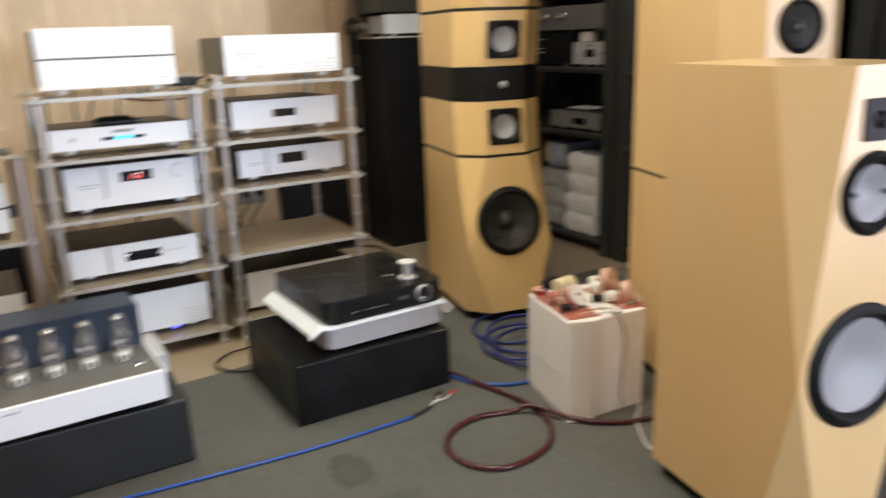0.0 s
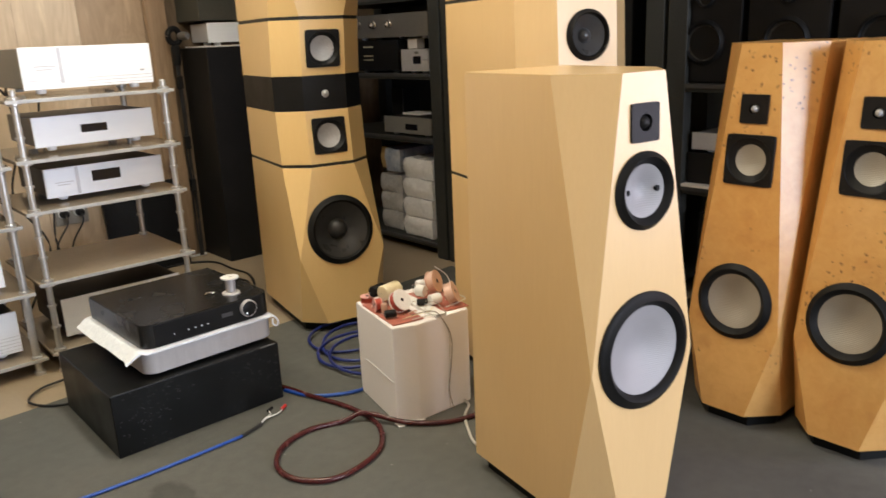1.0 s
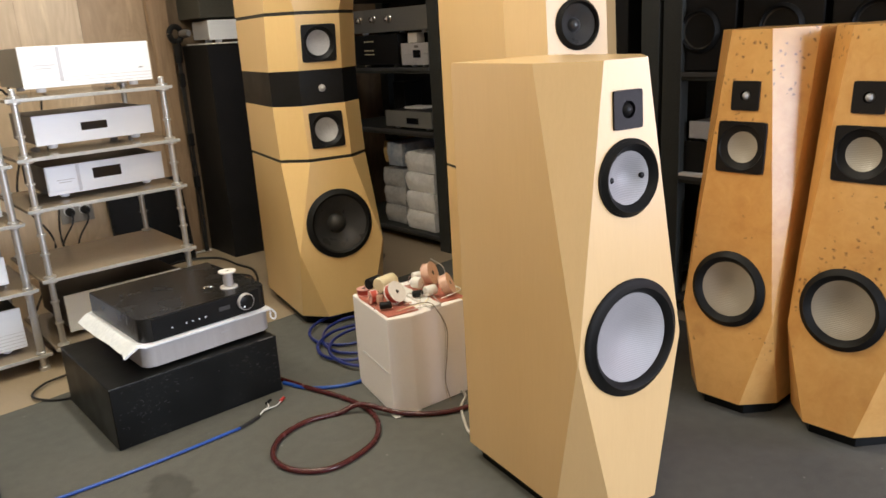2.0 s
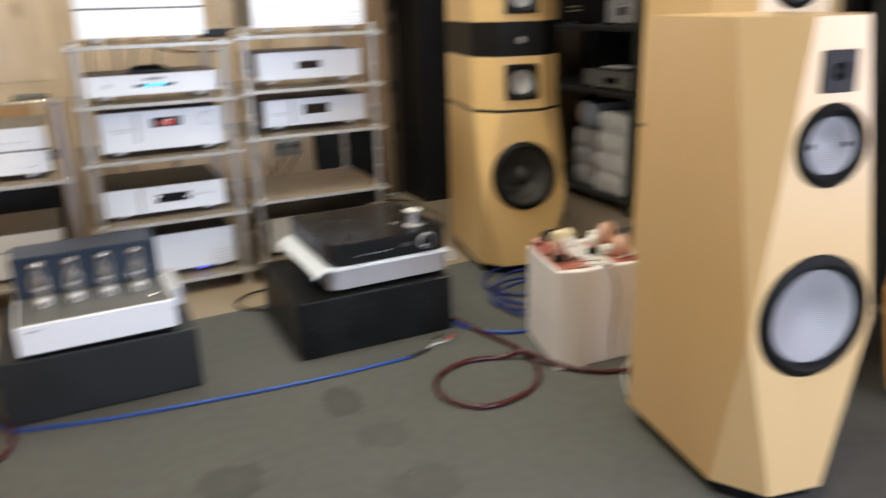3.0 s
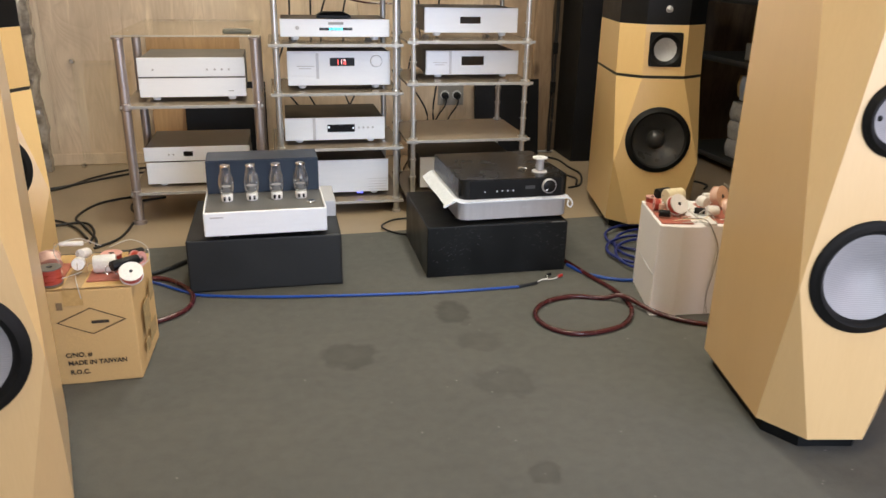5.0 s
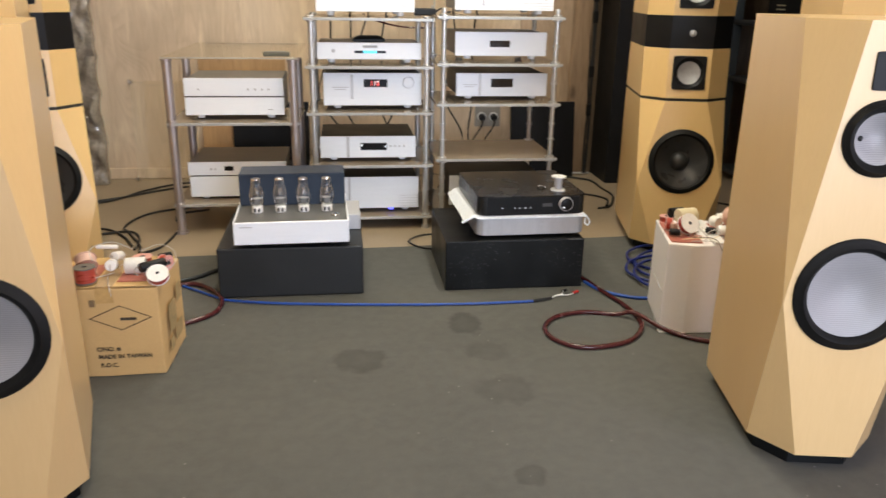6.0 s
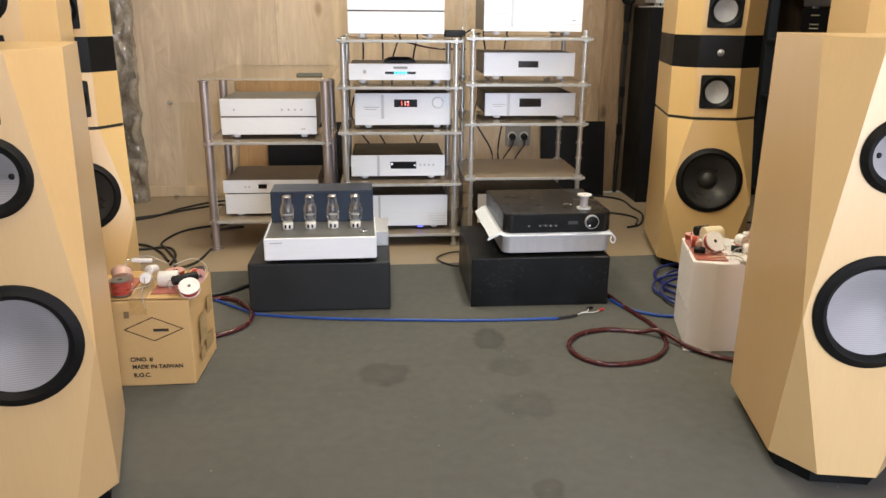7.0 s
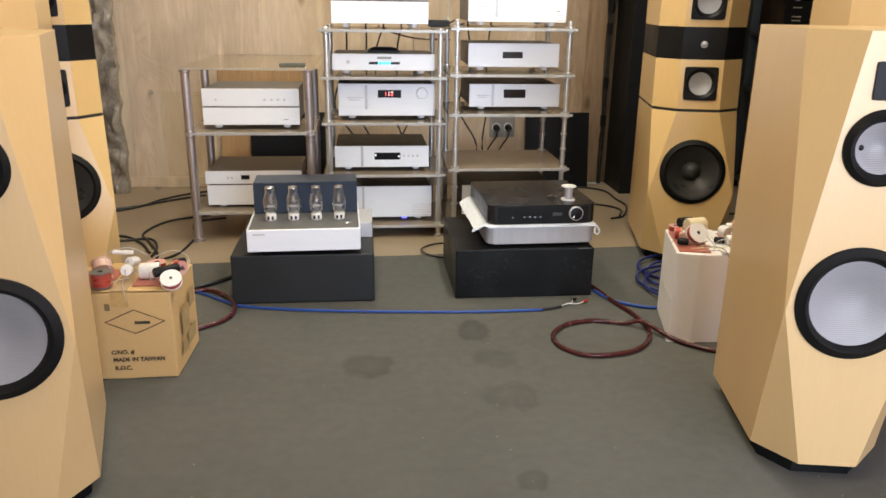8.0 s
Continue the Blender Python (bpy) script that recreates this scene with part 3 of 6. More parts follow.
def square_driver(parent, name, half, cone_r, cone, m, depth=0.35, dome=False):
    """A driver on a black square plate with a round mouth."""
    bm = bmesh.new()
    pts = []
    for i in range(48):
        a = 2 * math.pi * i / 48
        q = min(half / max(abs(math.cos(a)), abs(math.sin(a))), half * 1.372)
        pts.append((q * math.cos(a), q * math.sin(a)))
    k = len(pts)
    mouth = cone_r * 1.22 if dome else half * 0.90
    rows = [[bm.verts.new((x, y, -0.010)) for x, y in pts], [bm.verts.new((x, y, 0.003)) for x, y in pts], [bm.verts.new((x * 0.985, y * 0.985, 0.0045)) for x, y in pts]]
    a0 = [math.atan2(y, x) for x, y in pts]
    for rr, h in ((mouth, 0.0045), (mouth * 0.97, 0.001), (cone_r * 1.02, -0.006)):
        rows.append([bm.verts.new((rr * math.cos(a), rr * math.sin(a), h)) for a in a0])
    for a, b in zip(rows, rows[1:]):
        for i in range(k):
            bm.faces.new((a[i], a[(i + 1) % k], b[(i + 1) % k], b[i]))
    bmesh.ops.transform(bm, matrix=m, verts=bm.verts)
    d = part(name, bm, BLACK_SATIN, parent, "square black driver plate", True)
    if dome:
        part("dome", turned([(cone_r, -0.006), (cone_r * 0.95, -0.001), (cone_r * 0.7, 0.005), (cone_r * 0.35, 0.008), (0, 0.009)], 32, m), cone, d, "", True)
    else:
        part("cone", turned([(cone_r * 1.03, -0.006), (cone_r * 0.8, -0.010), (cone_r * 0.45, -0.006 - depth * cone_r * 0.6), (0, -0.006 - depth * cone_r * 0.8)], 40, m), cone, d, "", True)
    for sx in (-1, 1):
        for sy in (-1, 1):
            c = m @ Matrix.Translation((sx * half * 0.84, sy * half * 0.84, 0.004))
            part("screw", turned([(half * 0.045, 0), (half * 0.045, 0.0012), (0, 0.0016)], 10, c), CASE_DARK, d)
    return d


def plinth(parent, hw, depth, h, mat=BLACK_PAINT):
    bm = bmesh.new()
    i = 0.022
    prism(bm, [(-hw * 0.45, i + 0.01), (hw * 0.45, i + 0.01), (hw - i, 0.10), (hw - i, depth - i), (-hw + i, depth - i), (-hw + i, 0.10)], 0.0, h)
    part("plinth", bm, mat, parent, "black recessed plinth")


def column_speaker(name, label, m, wood, hw, depth, h, zm, lean, bot, top, tweeter, mid, woofer, cones, mid_square, group, plug_x=0.0):
    """A floor speaker: widest at zm, its front corners cut away above and below."""
    sp = thing(name, label, "loudspeaker", m, group)
    base = 0.04

    def v0(z):
        return lean * (z - base)
    secs = [hex_section(base, hw, bot[0], bot[1], v0(base), depth), hex_section(zm, hw, 0.0015, 0.0015, v0(zm), depth), hex_section(h, hw, top[0], top[1], v0(h), depth)]
    holes = [(woofer[0], woofer[1] * 0.97, False), (mid[0], mid[1] * 0.97, mid_square), (tweeter[0], tweeter[1] * 0.97, True)]
    part("cabinet", cabinet(secs, holes), wood, sp)
    plinth(sp, hw, depth, base)
    tilt = math.atan(lean)
    round_driver(sp, "woofer", woofer[1], cones[0], seat_on(v0(woofer[0]), woofer[0], tilt), depth=0.20, cone_r=0.72 if mid_square else 0.76)
    if mid_square:
        square_driver(sp, "midrange_driver", mid[1], mid[1] * 0.60, cones[1], seat_on(v0(mid[0]), mid[0], tilt))
    else:
        round_driver(sp, "midrange_driver", mid[1], cones[1], seat_on(v0(mid[0]), mid[0], tilt), depth=0.3, cone_r=0.68, plug=mid[1] * 0.075, plug_x=plug_x)
    square_driver(sp, "tweeter", tweeter[1], tweeter[2], cones[2], seat_on(v0(tweeter[0]), tweeter[0], tilt), dome=True)
    return sp


PALE = ("column_speaker", "pale maple floor loudspeaker with angled front corners")
for spot, off in ((pose(1.118, 1.228, 0, 0, 0, -10.2), 0.041), (pose(-0.63, 1.195, 0, 0, 0, 15) @ Matrix.Scale(0.972, 4), 0.041)):
    column_speaker(*PALE, spot, MAPLE, 0.145, 0.44, 1.0, 0.41, 0.037, (0.081, 0.092), (0.088, 0.105),
                   (0.904, 0.038, 0.014), (0.770, 0.079), (0.434, 0.127), (CONE_PALE, CONE_PALE, CASE_DARK), False, "pale maple loudspeakers", off)

burl = column_speaker("burl_speaker", "orange burl veneer floor loudspeaker with knotty figure", pose(1.69, 1.352, 0, 0, 0, -90), BURL, 0.130, 0.42, 1.03, 0.29, 0.085, (0.068, 0.08), (0.077, 0.095),
                      (0.867, 0.0375, 0.011), (0.736, 0.0665), (0.356, 0.104), (CONE_BEIGE, CONE_BEIGE, CONE_SILVER), True, "burl loudspeakers")
copy_thing(burl, pose(1.717, 1.066, 0, 0, 0, -90))


def tower_speaker(m):
    """A tall five-box tower: woofer boxes at both ends, two midrange boxes and a black tweeter box."""
    sp = thing("tower_speaker", "tall golden maple loudspeaker tower of five stacked boxes", "loudspeaker", m, "tower loudspeakers")
    hw, depth, mid_z, lean = 0.172, 0.515, 0.898, 0.10
    plinth(sp, hw, depth, 0.04)

    def v0(z):
        return lean * (min(z, 2 * mid_z - z) - 0.04)
    for flip in (False, True):
        def zz(z):
            return 2 * mid_z - z if flip else z

        def sec(z, bx, by):
            return hex_section(zz(z), hw, bx, by, v0(z), depth)
        low = [sec(0.04, 0.08, 0.075), sec(0.30, 0.002, 0.002), sec(0.630, 0.088, 0.074)]
        up = [sec(0.642, 0.088, 0.074), sec(0.835, 0.088, 0.074)]
        if flip:
            low.reverse(), up.reverse()
        tilt = math.atan(lean) * (-1 if flip else 1)
        b = part("woofer_box", cabinet(low, [(zz(0.389), 0.128, False)]), MAPLE2, sp)
        round_driver(b, "woofer", 0.132, CONE_BLACK, seat_on(v0(0.389), zz(0.389), tilt), dust=CONE_BLACK, depth=0.30, cone_r=0.83)
        part("joint", prism(bmesh.new(), [(x * 0.985, y + 0.004 if y < 0.4 else y - 0.004) for x, y, _ in sec(0.63, 0.088, 0.074)], min(zz(0.630), zz(0.642)), max(zz(0.630), zz(0.642))), SHADE_BLACK, sp, "black gap strip")
        b = part("midrange_box", cabinet(up, [(zz(0.742), 0.064, True)]), MAPLE2, sp)
        square_driver(b, "midrange_driver", 0.066, 0.044, CONE_SILVER, seat_on(v0(0.742), zz(0.742), tilt))
    y = v0(0.835) + 0.002
    band = [hex_section(0.8355, hw, 0.088, 0.074, y, depth), hex_section(2 * mid_z - 0.8355, hw, 0.088, 0.074, y, depth)]
    b = part("tweeter_box", cabinet(band, [(mid_z - 0.004, 0.0135, False)]), BLACK_SATIN, sp, "black tweeter box")
    part("tweeter", turned([(0.0135, -0.008), (0.0135, 0.002), (0.0115, 0.002), (0.010, 0.004), (0.006, 0.0075), (0, 0.009)], 24, seat_on(y, mid_z - 0.004, 0)), CONE_SILVER, b, "", True)
    return sp


tower = tower_speaker(pose(1.405, 2.7375, 0, 0, 0, -11.8))
copy_thing(tower, pose(-1.006, 2.592, 0, 0, 0, 20) @ Matrix.Scale(0.985, 4))


def three_box_speaker(m):
    """A three-box tower: woofer boxes below and above, between them a box with two midranges and a tweeter."""
    sp = thing("three_box_speaker", "pale maple loudspeaker tower of three stacked boxes", "loudspeaker", m, "three-box loudspeakers")
    hw, depth, lean, top = 0.174, 0.566, 0.05, 1.172
    plinth(sp, hw, depth, 0.04)

    def v0(z):
        return lean * (z - 0.04)

    def sec(z, bx, by):
        return hex_section(z, hw, bx, by, v0(z), depth)

    def strip(z):
        part("joint", prism(bmesh.new(), [(x * 0.985, y + 0.004 if y < 0.4 else y - 0.004) for x, y, _ in sec(z, 0.083, 0.077)], z, z + 0.010), SHADE_BLACK, sp, "black gap strip")
    t = math.atan(lean)
    low = part("woofer_box", cabinet([sec(0.04, 0.08, 0.085), sec(0.34, 0.002, 0.002), sec(0.645, 0.083, 0.077)], [(0.38, 0.12, False)]), MAPLE, sp)
    round_driver(low, "woofer", 0.124, CONE_BLACK, seat_on(v0(0.38), 0.38, t), dust=CONE_BLACK, depth=0.3, cone_r=0.82)
    strip(0.645)
    mid = part("midrange_box", cabinet([sec(0.655, 0.083, 0.077), sec(top, 0.083, 0.077)], [(1.067, 0.063, False), (0.93, 0.042, True), (0.79, 0.063, False)]), MAPLE, sp)
    for z in (1.067, 0.79):
        round_driver(mid, "midrange_driver", 0.066, CONE_BLACK, seat_on(v0(z), z, t), dust=CONE_BLACK, depth=0.35, cone_r=0.8)
    square_driver(mid, "tweeter", 0.044, 0.013, CASE_DARK, seat_on(v0(0.93), 0.93, t), dome=True)
    strip(top)
    up = part("woofer_box", cabinet([sec(top + 0.010, 0.083, 0.077), sec(1.48, 0.002, 0.002), sec(1.78, 0.08, 0.085)], [(1.44, 0.12, False)]), MAPLE, sp)
    round_driver(up, "woofer", 0.124, CONE_BLACK, seat_on(v0(1.44), 1.44, t), dust=CONE_BLACK, depth=0.3, cone_r=0.82)
    return sp


rear = three_box_speaker(pose(1.491, 1.643, 0, 0, 0, -18.3))
copy_thing(rear, pose(-0.955, 1.95, 0, 0, 0, 16))

# ---- racks ----


def rack(name, label, x0, x1, y0, y1, levels, height, radius, steel, rings, glass, top_pads=False, over=0.03, collar=2.1, deep=0.0, rear_drop=0.0):
    rk = thing(name, label, "hi-fi rack", pose(x0, y0, -0.006))
    w, d = x1 - x0, y1 - y0
    for k, z in enumerate(levels):
        g = TOP_GLASS if (top_pads and k == len(levels) - 1) else glass
        t = 0.012
        s = part("shelf", cube(-over, w + over, -over * 0.6, d + over * 0.6 + (deep if k == len(levels) - 1 else 0), z - t, z, 0.0025), g, rk, "tinted glass shelf")
        s.visible_shadow = not (top_pads and k == len(levels) - 1)
        if g is TOP_GLASS:
            part("front_edge", cube(-over, w + over, -over * 0.6 - 0.003, -over * 0.6 - 0.0005, z - 0.008, z - 0.002, 0.001), PALE_EDGE, s, "pale glass edge")
            part("back_edge", cube(0.02, w - 0.02, d + over * 0.6 + deep + 0.0005, d + over * 0.6 + deep + 0.003, z - 0.010, z - 0.001, 0.001), BROWN_EDGE, s, "brown line of the glass edge")
        else:
            part("front_edge", cube(-over, w + over, -over * 0.6 - 0.004, -over * 0.6 - 0.0005, z - t, z, 0.001), SHELF_EDGE, s, "greenish grey glass edge")
    for px, py in ((0, 0), (w, 0), (0, d), (w, d)):
        prof = [(radius * 1.5, 0.0), (radius * 1.5, 0.012), (radius, 0.016)]
        for z in rings:
            prof += [(radius, z - 0.004), (radius * 1.45, z - 0.003), (radius * 1.45, z + 0.003), (radius, z + 0.004)]
        top = height - (rear_drop if py else 0)
        prof += [(radius, top), (radius * 0.6, top + 0.004), (0, top + 0.004)]
        part("post", turned(prof, 18, Matrix.Translation((px, py, 0))), steel, rk, "", True)
        for z in levels:
            if z > top + 0.02:
                continue
            part("collar", turned([(radius * 1.02, z - 0.020), (radius * collar, z - 0.017), (radius * collar, z - 0.0115)], 18, Matrix.Translation((px, py, 0))), steel, rk, "", True)
            if not (top_pads and z == levels[-1]):
                part("clamp", turned([(radius * collar * 0.9, z + 0.0005), (radius * collar * 0.9, z + 0.006), (radius, z + 0.009)], 18, Matrix.Translation((px, py, 0))), steel, rk, "", True)
    return rk


RING = [0.085, 0.165, 0.243, 0.415, 0.485, 0.66, 0.82]
rack("glass_rack", "open steel rack with tinted glass shelves and ringed posts", 0.478, 0.972, 3.185, 3.60, [0.08, 0.331, 0.576, 0.748, 0.943], 0.972, 0.0105, SATIN_STEEL, RING, SHELF_GLASS)
rack("glass_rack", "open steel rack with glass shelves full of silver units", -0.083, 0.408, 3.215, 3.62, [0.062, 0.300, 0.534, 0.732, 0.930], 0.933, 0.0125, SATIN_STEEL, [], SHELF_GLASS, collar=1.5)
rack("glass_rack", "low bronzed steel rack with a clear glass top", -0.680, -0.165, 3.205, 3.62, [0.136, 0.493, 0.768], 0.757, 0.019, DARK_CHROME, [], SHELF_GLASS, True, 0.02, 1.3, 0.42, 0.03)

# ---- hi-fi units ----


def feet(u, w, d, h=0.014, x_in=0.06, mat=SILVER):
    for fx in (x_in, w - x_in):
        for fy in (0.035, d - 0.05):
            part("foot", turned([(0, 0), (0.013, 0), (0.016, 0.004), (0.016, h), (0, h)], 18, Matrix.Translation((fx, fy, 0))), mat, u, "", True)


def unit(name, label, x0, x1, yf, depth, z0, z1, foot=0.014, turn=0.0, case=None, bands=1):
    """A silver-fronted hi-fi unit; z0 is the front's lower edge, its feet stand below."""
    w, h = x1 - x0, z1 - z0
    u = thing(name, label, "hi-fi unit", pose(x0, yf, z0 - foot, 0, 0, turn))
    case = case or CASE_DARK
    part("case", cube(0.006, w - 0.006, 0.0105, depth, foot + 0.004, foot + h - 0.003, 0.002), case, u)
    hb = h / bands
    for b in range(bands):
        g = 0.003 if bands > 1 else 0.0
        part("front_panel", cube(0, w, 0, 0.010, foot + b * hb + (g if b else 0), foot + (b + 1) * hb - (g if b < bands - 1 else 0), 0.0015), SILVER, u, "brushed silver front panel")
    feet(u, w, depth, foot)
    return u, w, h, foot


def window(u, x0, x1, z0, z1, glow_mat=None, bars=()):
    d = part("display", cube(x0, x1, -0.0015, 0.0012, z0, z1, 0.0006), DISPLAY, u, "dark display window")
    for a, b, c, e, mat in bars:
        part("digit", cube(x0 + a * (x1 - x0), x0 + b * (x1 - x0), -0.0024, -0.0017, z0 + c * (z1 - z0), z0 + e * (z1 - z0)), mat, d)
    return d


def buttons(u, xs, z, r=0.0045):
    for x in xs:
        part("button", turned([(r, -0.001), (r, 0.003), (r * 0.7, 0.004), (0, 0.004)], 14, Matrix.Translation((x, 0, z)) @ OUT), FAINT, u, "", True)


def relief_panel(u, x0, x1, z0, z1):
    """A slightly raised square field on a front."""
    part("raised_field", cube(x0, x1, -0.003, 0.001, z0, z1, 0.0012), SILVER, u)
    part("shadow_gap", cube(x1 + 0.0005, x1 + 0.0120, -0.0006, 0.001, z0 - 0.01, z1), FAINT, u)
    part("print_bar", cube(x0 + 0.3 * (x1 - x0), x1 - 0.008, -0.0036, -0.0029, z0 + 0.42 * (z1 - z0), z0 + 0.46 * (z1 - z0)), FAINT, u)
    part("print_bar", cube(x0 + 0.36 * (x1 - x0), x1 - 0.02, -0.0036, -0.0029, z0 + 0.32 * (z1 - z0), z0 + 0.36 * (z1 - z0)), FAINT, u)


# right rack
u, w, h, f = unit("power_amplifier", "large silver power amplifier on the rack's top shelf", 0.532, 0.968, 3.25, 0.36, 0.960, 1.098, 0.015, 0, CASE_GREY)
relief_panel(u, 0.004, 0.118, f + 0.028, f + h - 0.004)
for k in range(3):
    part("groove", cube(0.125, w - 0.002, -0.0006, 0.001, f + 0.008 + k * 0.011, f + 0.0095 + k * 0.011), FAINT, u)
part("badge", cube(w - 0.045, w - 0.03, -0.0008, 0.001, f + 0.045, f + 0.049), ENGRAVED, u)
u, w, h, f = unit("disc_player", "silver disc player with a small dark display", 0.539, 0.951, 3.27, 0.34, 0.766, 0.869, 0.015, 0, CASE_GREY)
window(u, 0.155, 0.245, f + 0.038, f + 0.066)
u, w, h, f = unit("preamplifier", "silver preamplifier with a raised square on its front", 0.547, 0.963, 3.27, 0.36, 0.589, 0.691, 0.013)
relief_panel(u, 0.003, 0.102, f + 0.014, f + h - 0.003)
window(u, 0.158, 0.258, f + 0.040, f + 0.078)
u, w, h, f = unit("integrated_amplifier", "silver amplifier on the rack's lowest shelf", 0.52, 0.955, 3.235, 0.38, 0.094, 0.232, 0.014)

# middle rack
u, w, h, f = unit("stereo_amplifier", "silver amplifier with a two-band front on the top shelf", -0.060, 0.358, 3.25, 0.36, 0.947, 1.137, 0.017, 0, CASE_GREY, 2)
part("groove", cube(0.001, w - 0.001, 0.002, 0.009, f + h / 2 - 0.003, f + h / 2 + 0.003), GROOVE, u)
part("badge", cube(w - 0.058, w - 0.026, -0.0008, 0.001, f + 0.024, f + 0.027), ENGRAVED, u)
u, w, h, f = unit("network_player", "slim silver player with a glowing cyan display", -0.062, 0.390, 3.27, 0.32, 0.748, 0.819, 0.015, 0, CASE_GREY)
window(u, 0.160, 0.296, f + 0.026, f + 0.037, BLUE_GLOW, [(0.30, 0.36, 0.1, 0.9, BLUE_GLOW), (0.39, 0.48, 0.15, 0.95, BLUE_GLOW), (0.51, 0.58, 0.1, 0.9, BLUE_GLOW), (0.61, 0.70, 0.1, 0.95, BLUE_GLOW)])
part("disc_drawer", cube(0.197, 0.259, -0.002, 0.001, f + 0.049, f + 0.059, 0.0008), ENGRAVED, u)
buttons(u, (0.07,), f + 0.036, 0.008)
r = thing("router_box", "flat black box with sloping sides on a player", "black box", pose(0.165, 3.40, 0.820))
part("shell", turned([(0, 0), (0.088, 0), (0.086, 0.008), (0.062, 0.018), (0.05, 0.021), (0, 0.021)], 4, Matrix.Diagonal((1.15, 0.8, 1, 1)) @ Matrix.Rotation(radians(45), 4, "Z")), CASE_DARK, r)
u, w, h, f = unit("preamplifier", "tall silver preamplifier with a red display and round knob", -0.040, 0.392, 3.27, 0.36, 0.549, 0.690, 0.015)
relief_panel(u, 0.006, 0.118, f + 0.038, f + h - 0.008)
window(u, 0.176, 0.280, f + 0.080, f + 0.114, RED_GLOW, [(0.32, 0.35, 0.2, 0.78, RED_GLOW), (0.46, 0.49, 0.2, 0.8, DIGIT_PALE), (0.55, 0.58, 0.2, 0.45, RED_GLOW), (0.55, 0.64, 0.62, 0.8, DIGIT_PALE), (0.60, 0.645, 0.2, 0.6, RED_GLOW)])
part("volume_knob", turned([(0.0235, -0.001), (0.0235, 0.007), (0.0215, 0.009), (0, 0.009)], 36, Matrix.Translation((w - 0.06, 0, f + 0.100)) @ OUT), SILVER, u, "round silver knob", True)
part("knob_gap", turned([(0.0255, 0.0), (0.0255, 0.0006), (0.0236, 0.0006)], 36, Matrix.Translation((w - 0.06, 0, f + 0.100)) @ OUT), ENGRAVED, u, "", True)
u, w, h, f = unit("disc_player", "silver player with a dark display and four buttons", -0.063, 0.367, 3.27, 0.35, 0.314, 0.411, 0.014)
part("shadow_gap", cube(0.118, 0.130, -0.0006, 0.001, f + 0.002, f + h - 0.002), FAINT, u)
window(u, 0.180, 0.298, f + 0.034, f + 0.067, None, [(0.02, 0.08, 0.55, 0.8, LED_WHITE), (0.92, 0.97, 0.4, 0.6, LED_WHITE)])
buttons(u, (0.316, 0.336, 0.356, 0.377), f + 0.052)
u, w, h, f = unit("power_amplifier", "deep silver power amplifier on the lowest shelf", -0.06, 0.380, 3.265, 0.36, 0.077, 0.224, 0.015)
part("shadow_gap", cube(0.118, 0.127, -0.0006, 0.001, f + 0.04, f + h - 0.004), FAINT, u)
for k in range(5):
    part("groove", cube(w - 0.09, w - 0.002, -0.0006, 0.001, f + 0.010 + k * 0.012, f + 0.0112 + k * 0.012), FAINT, u)
led = part("blue_lamp", cube(0.30, 0.325, -0.002, 0.004, f - 0.006, f - 0.002), LED_BLUE, u, "small blue lamp")

# low rack
u, w, h, f = unit("stereo_amplifier", "silver two-band amplifier on the low rack", -0.632, -0.212, 3.27, 0.36, 0.5085, 0.666, 0.0155, 0, CASE_GREY, 2)
part("groove", cube(0.001, w - 0.001, 0.002, 0.009, f + h / 2 - 0.003, f + h / 2 + 0.003), GROOVE, u)
buttons(u, (0.06, 0.27, 0.30, 0.328, 0.356), f + h * 0.70, 0.0045)
part("badge", cube(w - 0.07, w - 0.05, -0.0008, 0.001, f + 0.022, f + 0.025), ENGRAVED, u)
u, w, h, f = unit("tuner", "slim silver tuner with a small display on an amplifier", -0.645, -0.215, 3.27, 0.36, 0.241, 0.300, 0.006, 0, CASE_GREY)
window(u, 0.158, 0.196, f + 0.020, f + 0.040)
buttons(u, (0.10, 0.118), f + 0.028, 0.004)
u, w, h, f = unit("power_amplifier", "plain silver amplifier on the low rack's bottom shelf", -0.640, -0.212, 3.27, 0.36, 0.143, 0.2345, 0.0125, 0, CASE_GREY)
rc = thing("remote_control", "dark remote control lying on clear glass", "remote control", pose(-0.232, 3.245, 0.7625, 0, 0, 4))
part("body", cube(-0.056, 0.056, -0.022, 0.022, 0, 0.017, 0.005), OLIVE, rc)
part("keypad", cube(-0.045, 0.040, -0.015, 0.015, 0.0172, 0.0185, 0.0005), CASE_GREY, rc)

# ---- two low plinth blocks with amplifiers ----
blk = thing("plinth_block", "black painted wooden block under a valve amplifier", "plinth block", pose(-0.152, 2.405, 0.0005), "plinth blocks")
part("box_body", cube(-0.252, 0.252, 0.0, 0.46, 0.0, 0.183, 0.006), surface("matt_black_paint", (0.008, 0.009, 0.0095), (0.013, 0.014, 0.0145), 9, 0.5, 0, 180, 0.06), blk)
blk = thing("plinth_block", "scuffed black wooden crate under two amplifiers", "plinth block", pose(0.652, 2.41, 0.0005), "plinth blocks")
body = part("box_body", cube(-0.256, 0.256, 0.0, 0.45, 0.0, 0.186, 0.003), SCUFFED, blk)
part("worn_edge", cube(0.195, 0.245, -0.0012, 0.002, 0.1845, 0.1872, 0.0006), CASE_GREY, body, "pale worn edge")
random.seed(5)
